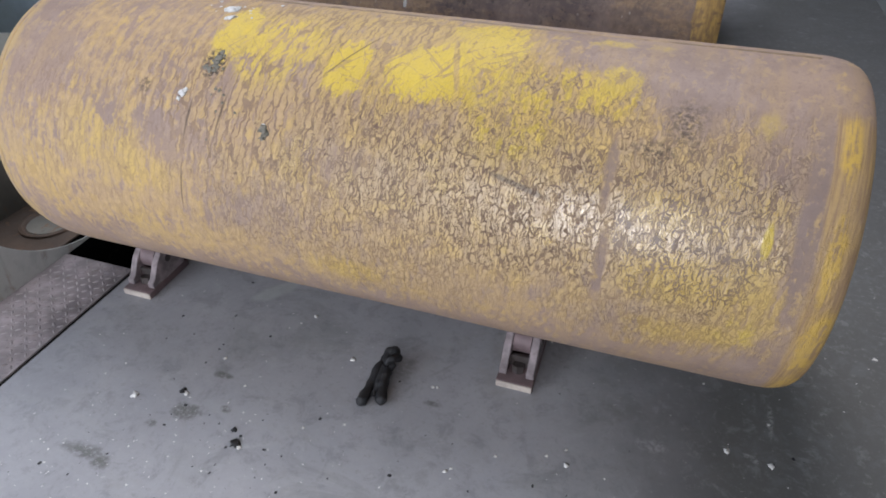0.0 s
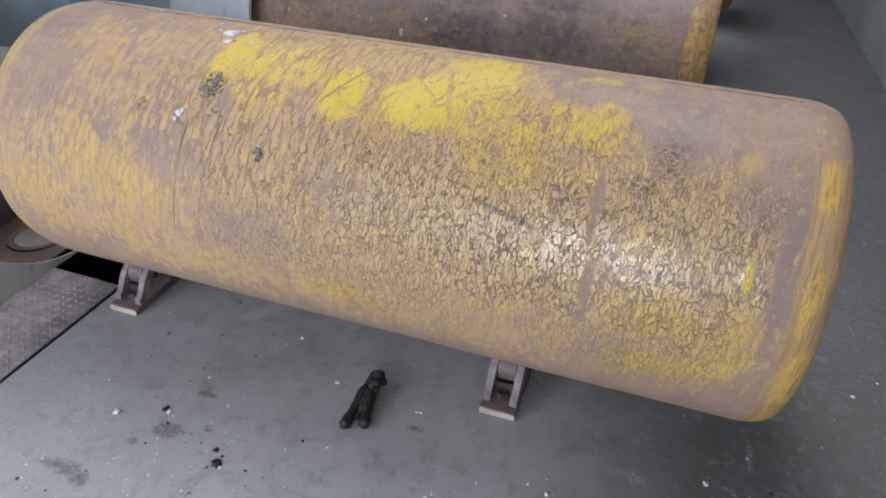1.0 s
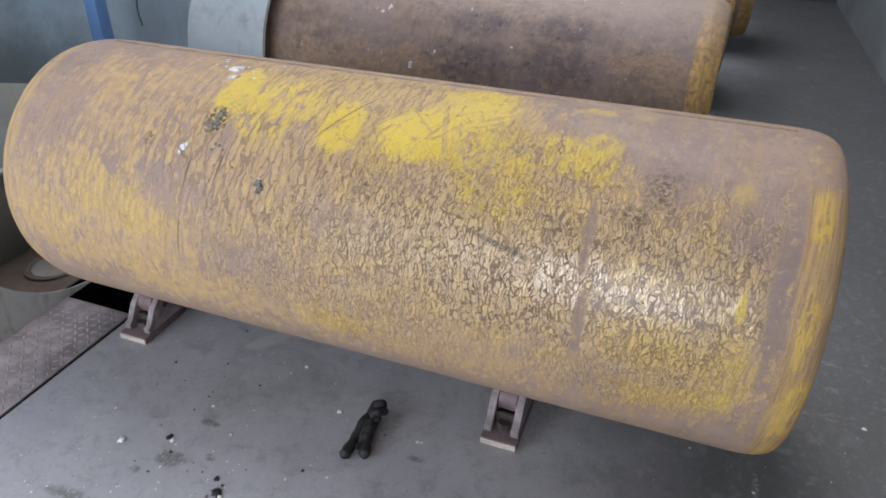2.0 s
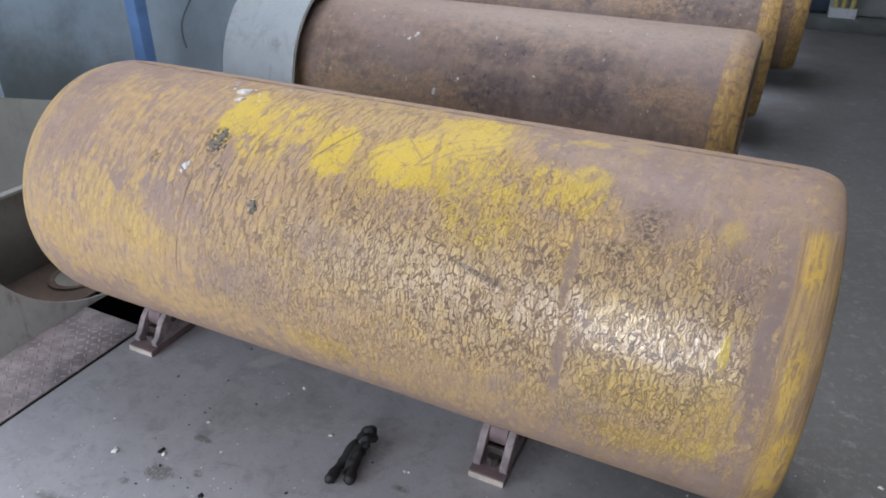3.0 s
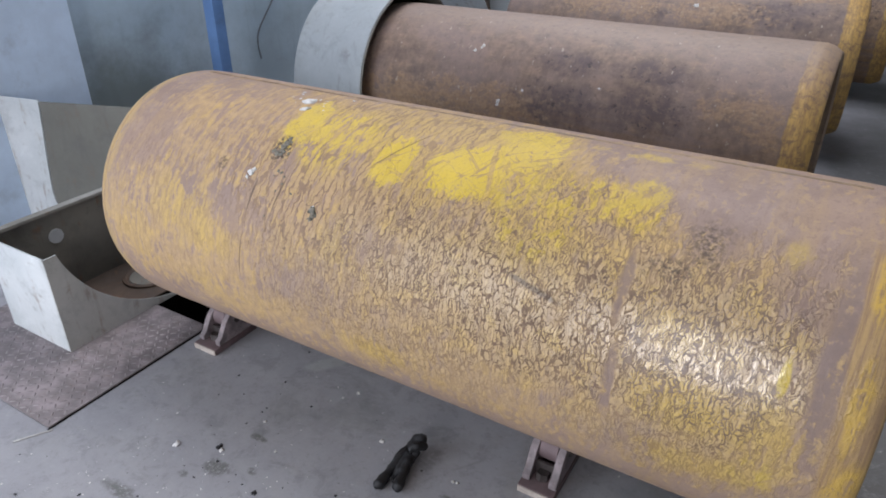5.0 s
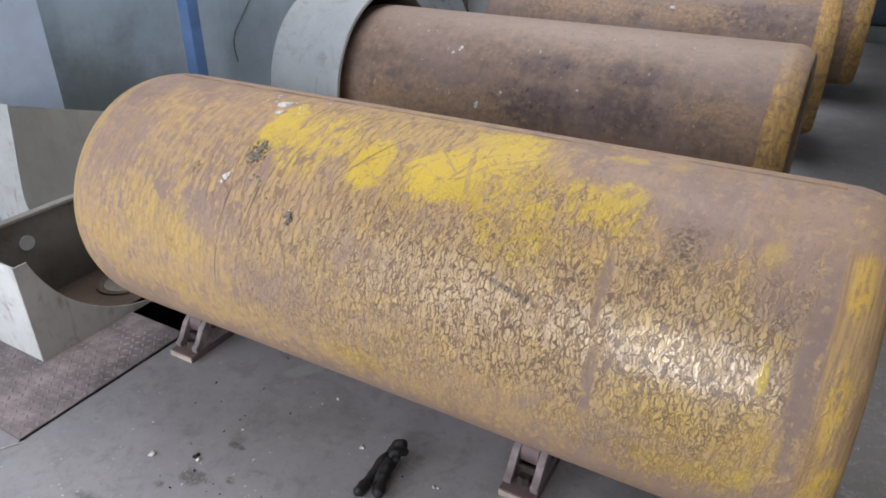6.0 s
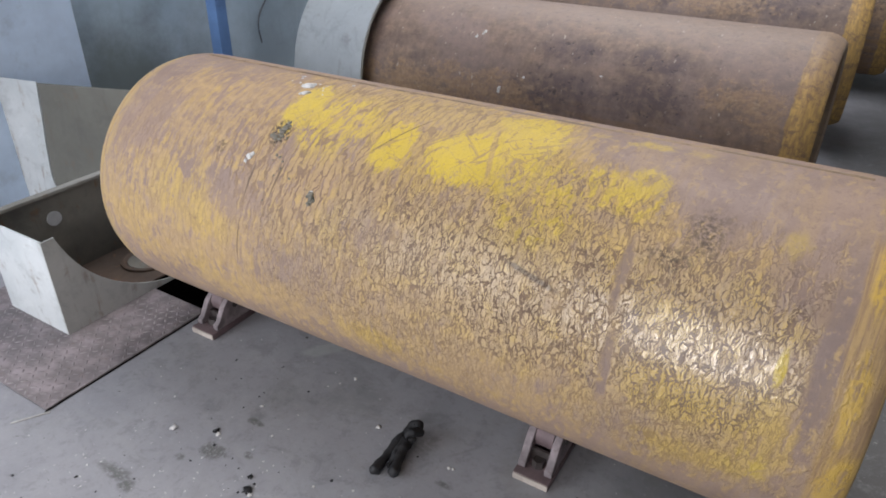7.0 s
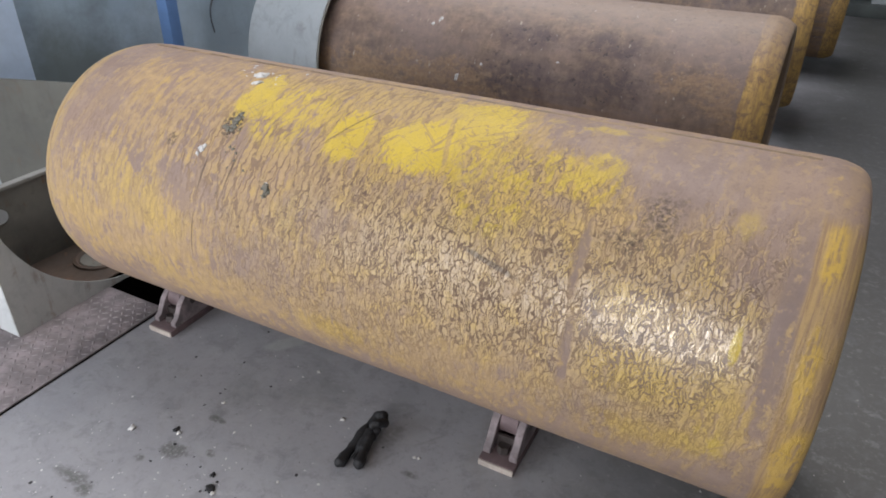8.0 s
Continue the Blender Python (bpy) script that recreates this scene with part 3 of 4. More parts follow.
M_GREYWALL = plain("grey_plaster", (0.23, 0.24, 0.24), 0.7, 0.0, 0.15, 2.0, 0.2, (0.15, 0.15, 0.14), 0.3)
M_ROOF = plain("roof_sheet", (0.24, 0.24, 0.235), 0.7, 0.0, 0.15, 2.0)
M_CAST = plain("rusty_cast_steel", (0.160, 0.115, 0.120), 0.6, 0.2, 0.25, 18.0, 0.4, (0.12, 0.06, 0.035), 0.5)
M_CHEEK = plain("weathered_cast_steel", (0.225, 0.188, 0.195), 0.65, 0.0, 0.4, 22.0, 0.4, (0.10, 0.06, 0.05), 0.6)
M_SCALE = plain("pale_weathered_edge", (0.40, 0.35, 0.31), 0.8, 0.0, 0.2, 30.0, 0.4, (0.2, 0.13, 0.1), 0.5)
M_DARKSTEEL = plain("dark_oily_steel", (0.06, 0.05, 0.048), 0.45, 0.3, 0.3, 25.0, 0.3)
M_RIB = plain("worn_rib_steel", (0.240, 0.212, 0.216), 0.7, 0.0, 0.3, 9.0, 0.2, (0.17, 0.13, 0.12), 0.6)
M_PLATE = plain("mauve_grey_plate", (0.225, 0.195, 0.200), 0.8, 0.0, 0.32, 14.0, 0.25, (0.15, 0.10, 0.08), 0.4)
M_KERB = plain("green_grey_kerb", (0.10, 0.115, 0.11), 0.7, 0.0, 0.2, 6.0)
M_NAVY = plain("dark_blue_paint", (0.04, 0.06, 0.10), 0.5, 0.0, 0.2, 6.0)
# near-black colour carries the shade inside the pit and the plate's gap
M_PITSHADE = plain("black_pit_shade", (0.010, 0.010, 0.010), 0.95, spec=0.05)
M_BLACK = plain("black_rubber", (0.009, 0.009, 0.011), 0.66, 0.0, 0.3, 30.0, 0.4, (0.05, 0.045, 0.04), 0.4)
M_BEAD = plain("painted_weld", (0.285, 0.20, 0.125), 0.65, 0.0, 0.35, 14.0, 0.3, (0.17, 0.11, 0.08), 0.6, 0.3)
M_CABLE = plain("grey_cable", (0.10, 0.11, 0.12), 0.5)
M_YELLOW = plain("yellow_sign_paint", (0.60, 0.42, 0.08), 0.5, 0.0, 0.15, 6.0)
M_RAIL = plain("yellow_rail_paint", (0.42, 0.36, 0.12), 0.5, 0.0, 0.2, 8.0)
M_WHITECHIP = plain("white_flake", (0.62, 0.61, 0.59), 0.8, 0.0, 0.15, 60.0)
M_CHIP = plain("grey_lump", (0.19, 0.175, 0.14), 0.8, 0.0, 0.3, 90.0, 0.5, (0.05, 0.045, 0.03), 0.7)
M_MORTAR = plain("pale_mortar", (0.42, 0.41, 0.39), 0.85, 0.0, 0.2, 30.0, 0.4)
M_DARKTRIM = plain("dark_frame_paint", (0.03, 0.032, 0.035), 0.5)


# ---------------------------------------------------------------- mesh helpers
def mesh_of(name, bm, material, smooth=0.6):
    me = bpy.data.meshes.new(name)
    for f in bm.faces:
        f.smooth = True
    for e in bm.edges:
        if len(e.link_faces) == 2 and e.calc_face_angle(0) > smooth:
            e.smooth = False
    bm.to_mesh(me)
    bm.free()
    me.materials.append(material)
    return me


def part(name, bm, material, parent=None, label="", at=None):
    ob = new(name, mesh_of(name, bm, material))
    if at is not None:
        ob.matrix_basis = at
    if parent is not None:
        ob.parent = parent
    if label:
        ob["label"] = label
    return ob


def thing(name, at, label, category, group="", kind=""):
    ob = new(name)
    ob.empty_display_size = 0.1
    ob.matrix_basis = at
    return tagged(ob, label, category, group, kind)


def box(x0, y0, z0, x1, y1, z1, bevel=0.0, bm=None, seg=2):
    out = bm or bmesh.new()
    g = bmesh.ops.create_cube(out, size=1.0, matrix=Matrix.Translation(((x0 + x1) / 2, (y0 + y1) / 2, (z0 + z1) / 2)) @ Matrix.Diagonal((x1 - x0, y1 - y0, z1 - z0, 1)))
    if bevel:
        es = list({e for v in g["verts"] for e in v.link_edges})
        bmesh.ops.bevel(out, geom=es, offset=bevel, segments=seg, affect="EDGES", profile=0.6)
    return out


def rod(a, b, r, seg=16, r2=None, bm=None, caps=True):
    out = bm or bmesh.new()
    a, b = Vector(a), Vector(b)
    m = Matrix.Translation((a + b) / 2) @ (b - a).to_track_quat("Z", "Y").to_matrix().to_4x4()
    bmesh.ops.create_cone(out, cap_ends=caps, segments=seg, radius1=r, radius2=r if r2 is None else r2, depth=(b - a).length, matrix=m)
    return out


def tube(points, radii, seg=12, bm=None, rough=0.0, freq=30.0):
    """A bent tube with rounded ends through the points."""
    out = bm or bmesh.new()
    pts = [Vector(p) for p in points]
    rings = []
    for i, (p, r) in enumerate(zip(pts, radii)):
        d = (pts[min(i + 1, len(pts) - 1)] - pts[max(i - 1, 0)]).normalized()
        q = d.to_track_quat("Z", "Y")
        ring = []
        for k in range(seg):
            a = 2 * math.pi * k / seg
            w = q @ Vector((math.cos(a), math.sin(a), 0))
            pos = p + w * r
            pos += w * rough * noise.noise(pos * freq)
            ring.append(out.verts.new(pos))
        rings.append(ring)
    for a, b in zip(rings, rings[1:]):
        for k in range(seg):
            out.faces.new((a[k], a[(k + 1) % seg], b[(k + 1) % seg], b[k]))
    out.faces.new(rings[0][::-1]), out.faces.new(rings[-1])
    return out


def arc_points(points, n):
    """A smooth line of n points through the given ones."""
    p = [Vector(q) for q in points]
    p = [2 * p[0] - p[1]] + p + [2 * p[-1] - p[-2]]
    out = []
    for i in range(n):
        s = i / (n - 1) * (len(p) - 3)
        k = min(int(s), len(p) - 4)
        t = s - k
        a, b, c, d = p[k:k + 4]
        out.append(0.5 * ((2 * b) + (c - a) * t + (2 * a - 5 * b + 4 * c - d) * t * t + (3 * b - a - 3 * c + d) * t ** 3))
    return out


def prism(outline, x0, x1, bm=None):
    """A plate between x0 and x1 with an outline in y and z."""
    out = bm or bmesh.new()
    a = [out.verts.new((x0, y, z)) for y, z in outline]
    b = [out.verts.new((x1, y, z)) for y, z in outline]
    out.faces.new(a[::-1]), out.faces.new(b)
    for i in range(len(a)):
        j = (i + 1) % len(a)
        out.faces.new((a[i], a[j], b[j], b[i]))
    bmesh.ops.recalc_face_normals(out, faces=out.faces)
    return out


def lathe_x(profile, seg=96, dent=0.0):
    """Turn (x, r) round the x axis. The UV is metres along and round, 0 at the front (-y), upwards positive."""
    bm = bmesh.new()
    uv = bm.loops.layers.uv.new("UVMap")
    rings = []
    for x, r in profile:
        ring = []
        for k in range(seg):
            a = 2 * math.pi * k / seg
            w = dent * noise.noise(Vector((x * 2.3, math.cos(a) * 1.4, math.sin(a) * 1.4)))
            ring.append(bm.verts.new((x, -(r + w) * math.cos(a), (r + w) * math.sin(a))))
        rings.append(ring)
    for i in range(len(rings) - 1):
        for k in range(seg):
            f = bm.faces.new((rings[i][k], rings[i + 1][k], rings[i + 1][(k + 1) % seg], rings[i][(k + 1) % seg]))
            for lo, (x, kk) in zip(f.loops, ((profile[i][0], k), (profile[i + 1][0], k), (profile[i + 1][0], k + 1), (profile[i][0], k + 1))):
                ang = 2 * math.pi * kk / seg
                ang = ang - 2 * math.pi if 2 * math.pi * (k + 0.5) / seg > math.pi * 1.25 else ang
                lo[uv].uv = (x, R * ang)
    bmesh.ops.recalc_face_normals(bm, faces=bm.faces)
    return bm


def lathe_z(profile, seg=32):
    """Turn (r, z) round the z axis."""
    bm = bmesh.new()
    rings = [[bm.verts.new((r * math.cos(2 * math.pi * k / seg), r * math.sin(2 * math.pi * k / seg), z)) for k in range(seg)] for r, z in profile]
    for a, b in zip(rings, rings[1:]):
        for k in range(seg):
            bm.faces.new((a[k], a[(k + 1) % seg], b[(k + 1) % seg], b[k]))
    bmesh.ops.recalc_face_normals(bm, faces=bm.faces)
    return bm


# ---------------------------------------------------------------- setting
def structure(name, bm, material, label, category):
    return tagged(part(name, bm, material), label, category, kind="structure")


PIT = (-1.90, -1.195, -0.15, 0.55)      # open pit: x0, x1, y0, y1
bm = bmesh.new()
# the floor is laid in strips that leave the pit open
box(LEFT - 0.2, FRONT - 4, -0.2, RIGHT + 0.2, PIT[2], 0, bm=bm)
box(LEFT - 0.2, PIT[2], -0.2, PIT[0], PIT[3], 0, bm=bm)
box(PIT[1], PIT[2], -0.2, RIGHT + 0.2, PIT[3], 0, bm=bm)
box(LEFT - 0.2, PIT[3], -0.2, RIGHT + 0.2, BACK + 0.2, 0, bm=bm)
floor = structure("floor", bm, M_FLOOR, "worn grey concrete floor with stains and white specks", "floor")
# pit walls and bottom, their shade painted in as near-black
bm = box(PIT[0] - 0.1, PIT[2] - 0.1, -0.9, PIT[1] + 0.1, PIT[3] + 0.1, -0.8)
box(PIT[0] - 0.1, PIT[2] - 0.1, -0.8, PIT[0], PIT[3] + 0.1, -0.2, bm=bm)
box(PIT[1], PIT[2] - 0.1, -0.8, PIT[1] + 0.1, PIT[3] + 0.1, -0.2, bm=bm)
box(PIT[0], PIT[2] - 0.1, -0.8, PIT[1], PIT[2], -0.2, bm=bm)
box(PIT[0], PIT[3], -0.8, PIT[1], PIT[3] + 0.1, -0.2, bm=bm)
structure("pit", bm, M_PITSHADE, "open pit in the concrete floor, its shade painted near-black", "pit")

bm = box(LEFT - 0.2, FRONT, 0, LEFT, -4.5, ROOF)
# unseen opening left below this piece for the added side lamp
box(LEFT - 0.2, -4.5, 3.5, LEFT, -1.7, ROOF, bm=bm)
box(LEFT - 0.2, -1.7, 0, LEFT, BACK, ROOF, bm=bm)
structure("wall_left", bm, M_WALL, "blue-grey painted wall behind the tonners", "wall")
structure("wall_right", box(RIGHT, FRONT, 0, RIGHT + 0.2, BACK, ROOF), M_GREYWALL, "dull grey plastered wall", "wall")
bm = box(LEFT - 0.2, FRONT - 0.2, 0, -0.7, FRONT, ROOF)
box(0.8, FRONT - 0.2, 0, RIGHT + 0.2, FRONT, ROOF, bm=bm)
box(-0.7, FRONT - 0.2, 3.2, 0.8, FRONT, ROOF, bm=bm)
structure("wall_front", bm, M_GREYWALL, "grey wall with a tall open doorway", "wall")
structure("wall_back", box(LEFT - 0.2, BACK, 0, RIGHT + 0.2, BACK + 0.2, ROOF), M_GREYWALL, "dull grey end wall", "wall")
# unseen roof, laid with an opening for the added overhead lamp
bm = box(LEFT - 0.2, FRONT - 0.2, ROOF, -2.35, BACK + 0.2, ROOF + 0.1)
box(0.35, FRONT - 0.2, ROOF, RIGHT + 0.2, BACK + 0.2, ROOF + 0.1, bm=bm)
box(-2.35, FRONT - 0.2, ROOF, 0.35, 0.05, ROOF + 0.1, bm=bm)
box(-2.35, 4.95, ROOF, 0.35, BACK + 0.2, ROOF + 0.1, bm=bm)
structure("ceiling", bm, M_ROOF, "pale roof sheeting", "ceiling")
structure("ground", box(-40, -60, -1.2, 40, 70, -1.0), M_GREYWALL, "bare grey ground outside the shed", "ground")
structure("wall_pier", box(LEFT, -1.2, 0, LEFT + 0.06, 0.416, ROOF, 0.01), M_PIER, "pale blue painted pier on the wall", "wall")


# ---------------------------------------------------------------- tonners
def tonner(x0, x1, y, yaw, material, label, z=ZC, s0=0.10, rim=0.340, power=2.5):
    """A steel gas tonner lying on its side: rolled shell with drawn-in chimes and a dished head in each end."""
    mid = (x0 + x1) / 2
    root = thing("gas_tonner", pose(0, y, z) @ pose(mid, 0, 0, 0, 0, yaw) @ pose(-mid, 0, 0), label, "gas tonner", "tonners in a row")
    prof = [(x0 + 0.035, 0.345), (x0 + 0.002, 0.350), (x0, 0.360), (x0 + 0.006, 0.3655), (x0 + 0.024, 0.3715), (x0 + 0.027, 0.3700), (x0 + 0.031, 0.3735), (x0 + 0.05, 0.3775), (x0 + 0.08, 0.3795)]
    body = x1 - x0
    for i in range(25):
        prof.append((x0 + 0.12 + (body - 0.13 - s0) * i / 24, R))
    for k in range(11):
        w = math.pi / 2 * k / 10
        prof.append((x1 - s0 + s0 * math.sin(w) ** (2 / power), rim + (R - rim) * max(math.cos(w), 0.0) ** (2 / power)))
    prof += [(x1 + 0.002, rim - 0.007), (x1 - 0.006, 0.325), (x1 - 0.035, 0.322)]
    part("shell", lathe_x(prof, 128, 0.0012), material, root)
    for s, x in ((1, x0), (-1, x1)):
        dish = [(x + s * 0.03, 0.3445 if s > 0 else 0.3235), (x + s * 0.10, 0.318), (x + s * 0.115, 0.29), (x + s * 0.10, 0.2), (x + s * 0.08, 0.1), (x + s * 0.075, 0.001)]
        part("head", lathe_x(dish, 64), M_CAST, root, "rusty dished steel head")
    return root


main = tonner(-1.302, 0.715, 0.0, 0.0, M_PAINT, "large steel gas tonner with crackled, streaked yellow paint over brown primer")
bead = bmesh.new()
rows = []
for i in range(150):
    x = -1.2 + 1.82 * i / 149
    ring = []
    for k in range(5):
        a = radians(96) + (k - 2) * 0.0085
        lift = (0.0002, 0.0022, 0.0030, 0.0022, 0.0002)[k] * (1 + 0.5 * noise.noise(Vector((x * 30, k, 0))))
        ring.append(bead.verts.new((x, -(R + lift) * math.cos(a), (R + lift) * math.sin(a))))
    rows.append(ring)
for a, b in zip(rows, rows[1:]):
    for k in range(4):
        bead.faces.new((a[k], b[k], b[k + 1], a[k + 1]))
bmesh.ops.recalc_face_normals(bead, faces=bead.faces)
part("weld_seam", bead, M_BEAD, main, "pale weld seam along the top")
tonner_b = tonner(-1.53, 0.480, 1.485, -1.2, M_RUST[0], "purple-brown rusted gas tonner with a worn yellow hoop", s0=0.060, rim=0.350, power=1.35)
tonner_c = tonner(-1.44, 0.52, 2.95, 2.0, M_RUST[1], "rusted brown gas tonner with orange blooms and a yellow end", s0=0.060, rim=0.350, power=1.35)
tonner_d = tonner(-1.31, 0.700, 4.36, 0.0, M_RUST[2], "rusted umber gas tonner with a bright yellow end", s0=0.060, rim=0.350, power=1.35)


# ---------------------------------------------------------------- trunnion supports
def trunnion(at):
    """A small cast bracket with two cheeks, a support roller and its axle bolt."""
    root = thing("trunnion_support", at, "small rusty trunnion roller bracket bolted to the floor", "roller support", "trunnion supports")
    base = bmesh.new()
    box(-0.049, -0.01, 0, 0.049, 0.18, 0.022, 0.003, base)
    plate_part = part("base_plate", base, M_CAST, root)
    part("base_edge", box(-0.048, -0.0145, 0.001, 0.048, -0.0105, 0.020, 0.0015), M_SCALE, plate_part, "pale flaking front edge")
    for x in (-0.047, 0.026):
        ch = prism([(0.012, 0.022), (0.165, 0.022), (0.165, 0.075), (0.13, 0.117), (0.080, 0.117), (0.052, 0.092), (0.026, 0.048), (0.012, 0.040)], x, x + 0.021)
        bmesh.ops.bevel(ch, geom=ch.edges[:], offset=0.002, segments=1, affect="EDGES")
        part("cheek", ch, M_CHEEK, root)
    roller = part("roller", rod((-0.024, 0.098, 0.084), (0.024, 0.098, 0.084), 0.037, 24), M_CAST, root)
    part("axle", rod((-0.05, 0.098, 0.084), (0.05, 0.098, 0.084), 0.012, 12), M_DARKSTEEL, roller)
    part("bolt", rod((0, 0.036, 0.022), (0, 0.040, 0.042), 0.017, 6), M_DARKSTEEL, plate_part)
    part("web", box(-0.026, 0.052, 0.022, 0.026, 0.062, 0.06, 0.002), M_DARKSTEEL, root)
    return root


first = trunnion(pose(0.096, -0.247, 0))
for bx, by, ang in ((-1.098, -0.247, 0), (0.096, 0.247, 180), (-1.098, 0.247, 180)):
    copy_thing(first, pose(bx, by, 0, 0, 0, ang))
for cy, dx in ((1.485, -0.22), (2.95, -0.2), (4.36, -0.05)):
    for bx in (0.096, -1.098):
        for s, ang in ((-1, 0), (1, 180)):
            copy_thing(first, pose(bx + dx, cy + s * 0.247, 0, 0, 0, ang))


# ---------------------------------------------------------------- containment hoods
def hood_bottom(at, label):
    """The fixed lower half: a sheet box with a round cut-out towards the tonner."""
    root = thing("leak_hood", at, label, "hood")
    x0, x1, w, top, r, cz = -1.80, -1.47, 0.495, 0.353, 0.468, ZC
    a0 = math.acos((cz - top) / r)
    arc = [(r * math.sin(a), cz - r * math.cos(a)) for a in [-a0 + 2 * a0 * i / 40 for i in range(41)]]
    part("front_plate", prism([(-w, 0.002), (-w, top)] + arc + [(w, top), (w, 0.002)], x1 - 0.006, x1), M_GREYSHEET, root, "grey end plate with a round cut-out")
    part("side_plate", box(x0, -w, 0.002, x1 - 0.007, -w + 0.006, top, 0.001), M_WHITE, root, "white painted side with rust runs")
    part("side_plate", box(x0, w - 0.006, 0.002, x1 - 0.007, w, top, 0.001), M_WHITE, root)
    bp = box(x0, -w + 0.007, 0.002, x0 + 0.006, w - 0.007, top, 0.001)
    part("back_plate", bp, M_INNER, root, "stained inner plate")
    part("top_rail", box(x0 - 0.002, -w + 0.007, top, x0 + 0.03, w - 0.007, top + 0.012, 0.002), M_RAILSTEEL, root, "grimy flat steel rail along the rim")
    part("pale_disc", rod((x0 + 0.006, -0.272, 0.258), (x0 + 0.011, -0.272, 0.258), 0.027, 24), M_WHITE, root, "round pale grey disc on the inner plate")
    part("bottom_plate", box(x0 + 0.007, -w + 0.007, 0.030, x1 - 0.007, w - 0.007, 0.036), M_RUSTY, root, "rust-stained bottom sheet")
    part("drain_ring", lathe_z([(0.098, 0.0), (0.096, 0.008), (0.086, 0.010), (0.078, 0.004), (0.076, 0.001)], 40), M_RUSTY, root, "round rusty drain ring", pose(-1.62, -0.06, 0.036))
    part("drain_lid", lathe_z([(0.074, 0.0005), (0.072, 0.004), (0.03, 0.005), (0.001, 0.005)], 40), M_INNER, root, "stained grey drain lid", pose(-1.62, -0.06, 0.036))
    return root


hood_bottom(pose(0, 0, 0), "open half of a sheet-steel leak hood, white outside and stained inside")


def hood_ring(at, label):
    """A closed hood over a tonner's end."""
    root = thing("leak_hood", at, label, "hood")
    prof = [(-1.41, 0.446), (-1.41, 0.452), (-1.42, 0.454), (-1.80, 0.454), (-1.81, 0.45), (-1.81, 0.02)]
    part("drum", lathe_x(prof, 96, 0.003), M_GALV, root)
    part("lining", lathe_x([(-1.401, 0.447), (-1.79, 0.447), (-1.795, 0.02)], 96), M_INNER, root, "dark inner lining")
    part("stand", box(-1.79, -0.40, -ZC + 0.002, -1.42, 0.40, -0.30, 0.004), M_GREYSHEET, root)
    return root


hood_ring(pose(0, 1.50, ZC), "closed grey galvanised leak hood over the tonner's end")

# the lifted-off upper half, stood behind the base
lid = thing("leak_hood", pose(0, 0, 0), "upper half of a leak hood stood open behind its base", "hood")
cx, cy = -2.26, 0.05
line = arc_points([(cx, cy, 0.60), (cx - 0.022, cy - 0.005, 0.45), (cx - 0.030, cy - 0.02, 0.30), (cx - 0.005, cy - 0.04, 0.17), (cx + 0.10, cy - 0.05, 0.05), (cx + 0.16, cy - 0.06, 0.0)], 20)


def swept(curve, way, thick):
    b = bmesh.new()
    w, t = Vector(way), Vector(thick)
    rows = [[b.verts.new(p + o) for o in (Vector(), w, w + t, t)] for p in curve]
    for a, c in zip(rows, rows[1:]):
        for k in range(4):
            b.faces.new((a[k], a[(k + 1) % 4], c[(k + 1) % 4], c[k]))
    b.faces.new(rows[0]), b.faces.new(rows[-1][::-1])
    bmesh.ops.recalc_face_normals(b, faces=b.faces)
    return b


part("inner_shell", swept(line, (0.62, 0.215, 0.0), (-0.003, 0.009, 0)), M_OLIVE, lid, "dull olive inner sheet")
cap = bmesh.new()
crow = [[cap.verts.new(q) for q in ((p.x - 0.004, p.y - 0.002, p.z + 0.006), (-2.50, cy - 0.05, p.z + 0.006), (-2.50, cy - 0.044, p.z + 0.006), (p.x - 0.004, p.y + 0.004, p.z + 0.006))] for p in line]
for a, c in zip(crow, crow[1:]):
    for k in range(4):
        cap.faces.new((a[k], a[(k + 1) % 4], c[(k + 1) % 4], c[k]))
cap.faces.new(crow[0]), cap.faces.new(crow[-1][::-1])
bmesh.ops.recalc_face_normals(cap, faces=cap.faces)
part("end_cap", cap, M_WHITE, lid, "pale painted end sheet")
part("rim_strip", swept([line[0] + Vector((0, -0.004, 0.0)), line[0] + Vector((0, -0.004, -0.028))], (0.62, 0.215, 0.0), (-0.001, 0.003, 0)), M_OLIVE, lid, "folded rim strip")

far_lid = thing("leak_hood", pose(0, 0, 0), "grey galvanised leak hood half standing open beside a rusted tonner", "hood")
edge_line = arc_points([(-1.95, 3.15, 0.90), (-1.95, 3.175, 0.813), (-1.95, 3.239, 0.689), (-1.95, 3.353, 0.536), (-1.95, 3.50, 0.38), (-1.95, 3.62, 0.20), (-1.95, 3.68, 0.001)], 24)
# galvanised as well; the whiter material paints in the light it lacks
part("outer_shell", swept(edge_line, (-0.40, 0.0, 0.0), (0, 0.006, 0.0)), M_WHITE, far_lid)
part("inner_shell", swept([p + Vector((-0.01, 0.02, 0)) for p in edge_line], (-0.39, 0.9, 0.0), (0, 0.006, 0.0)), M_RUSTY, far_lid, "rust-brown inner sheet")
back_line = [(3.56, 0.004), (3.545, 0.25), (3.525, 0.50), (3.515, 0.75), (3.52, 0.95), (3.55, 1.08)]
part("back_sheet", prism(back_line + [(y + 0.006, z) for y, z in reversed(back_line)], -2.02, -1.24), M_GALV, far_lid, "grey sheet standing behind the tonner")

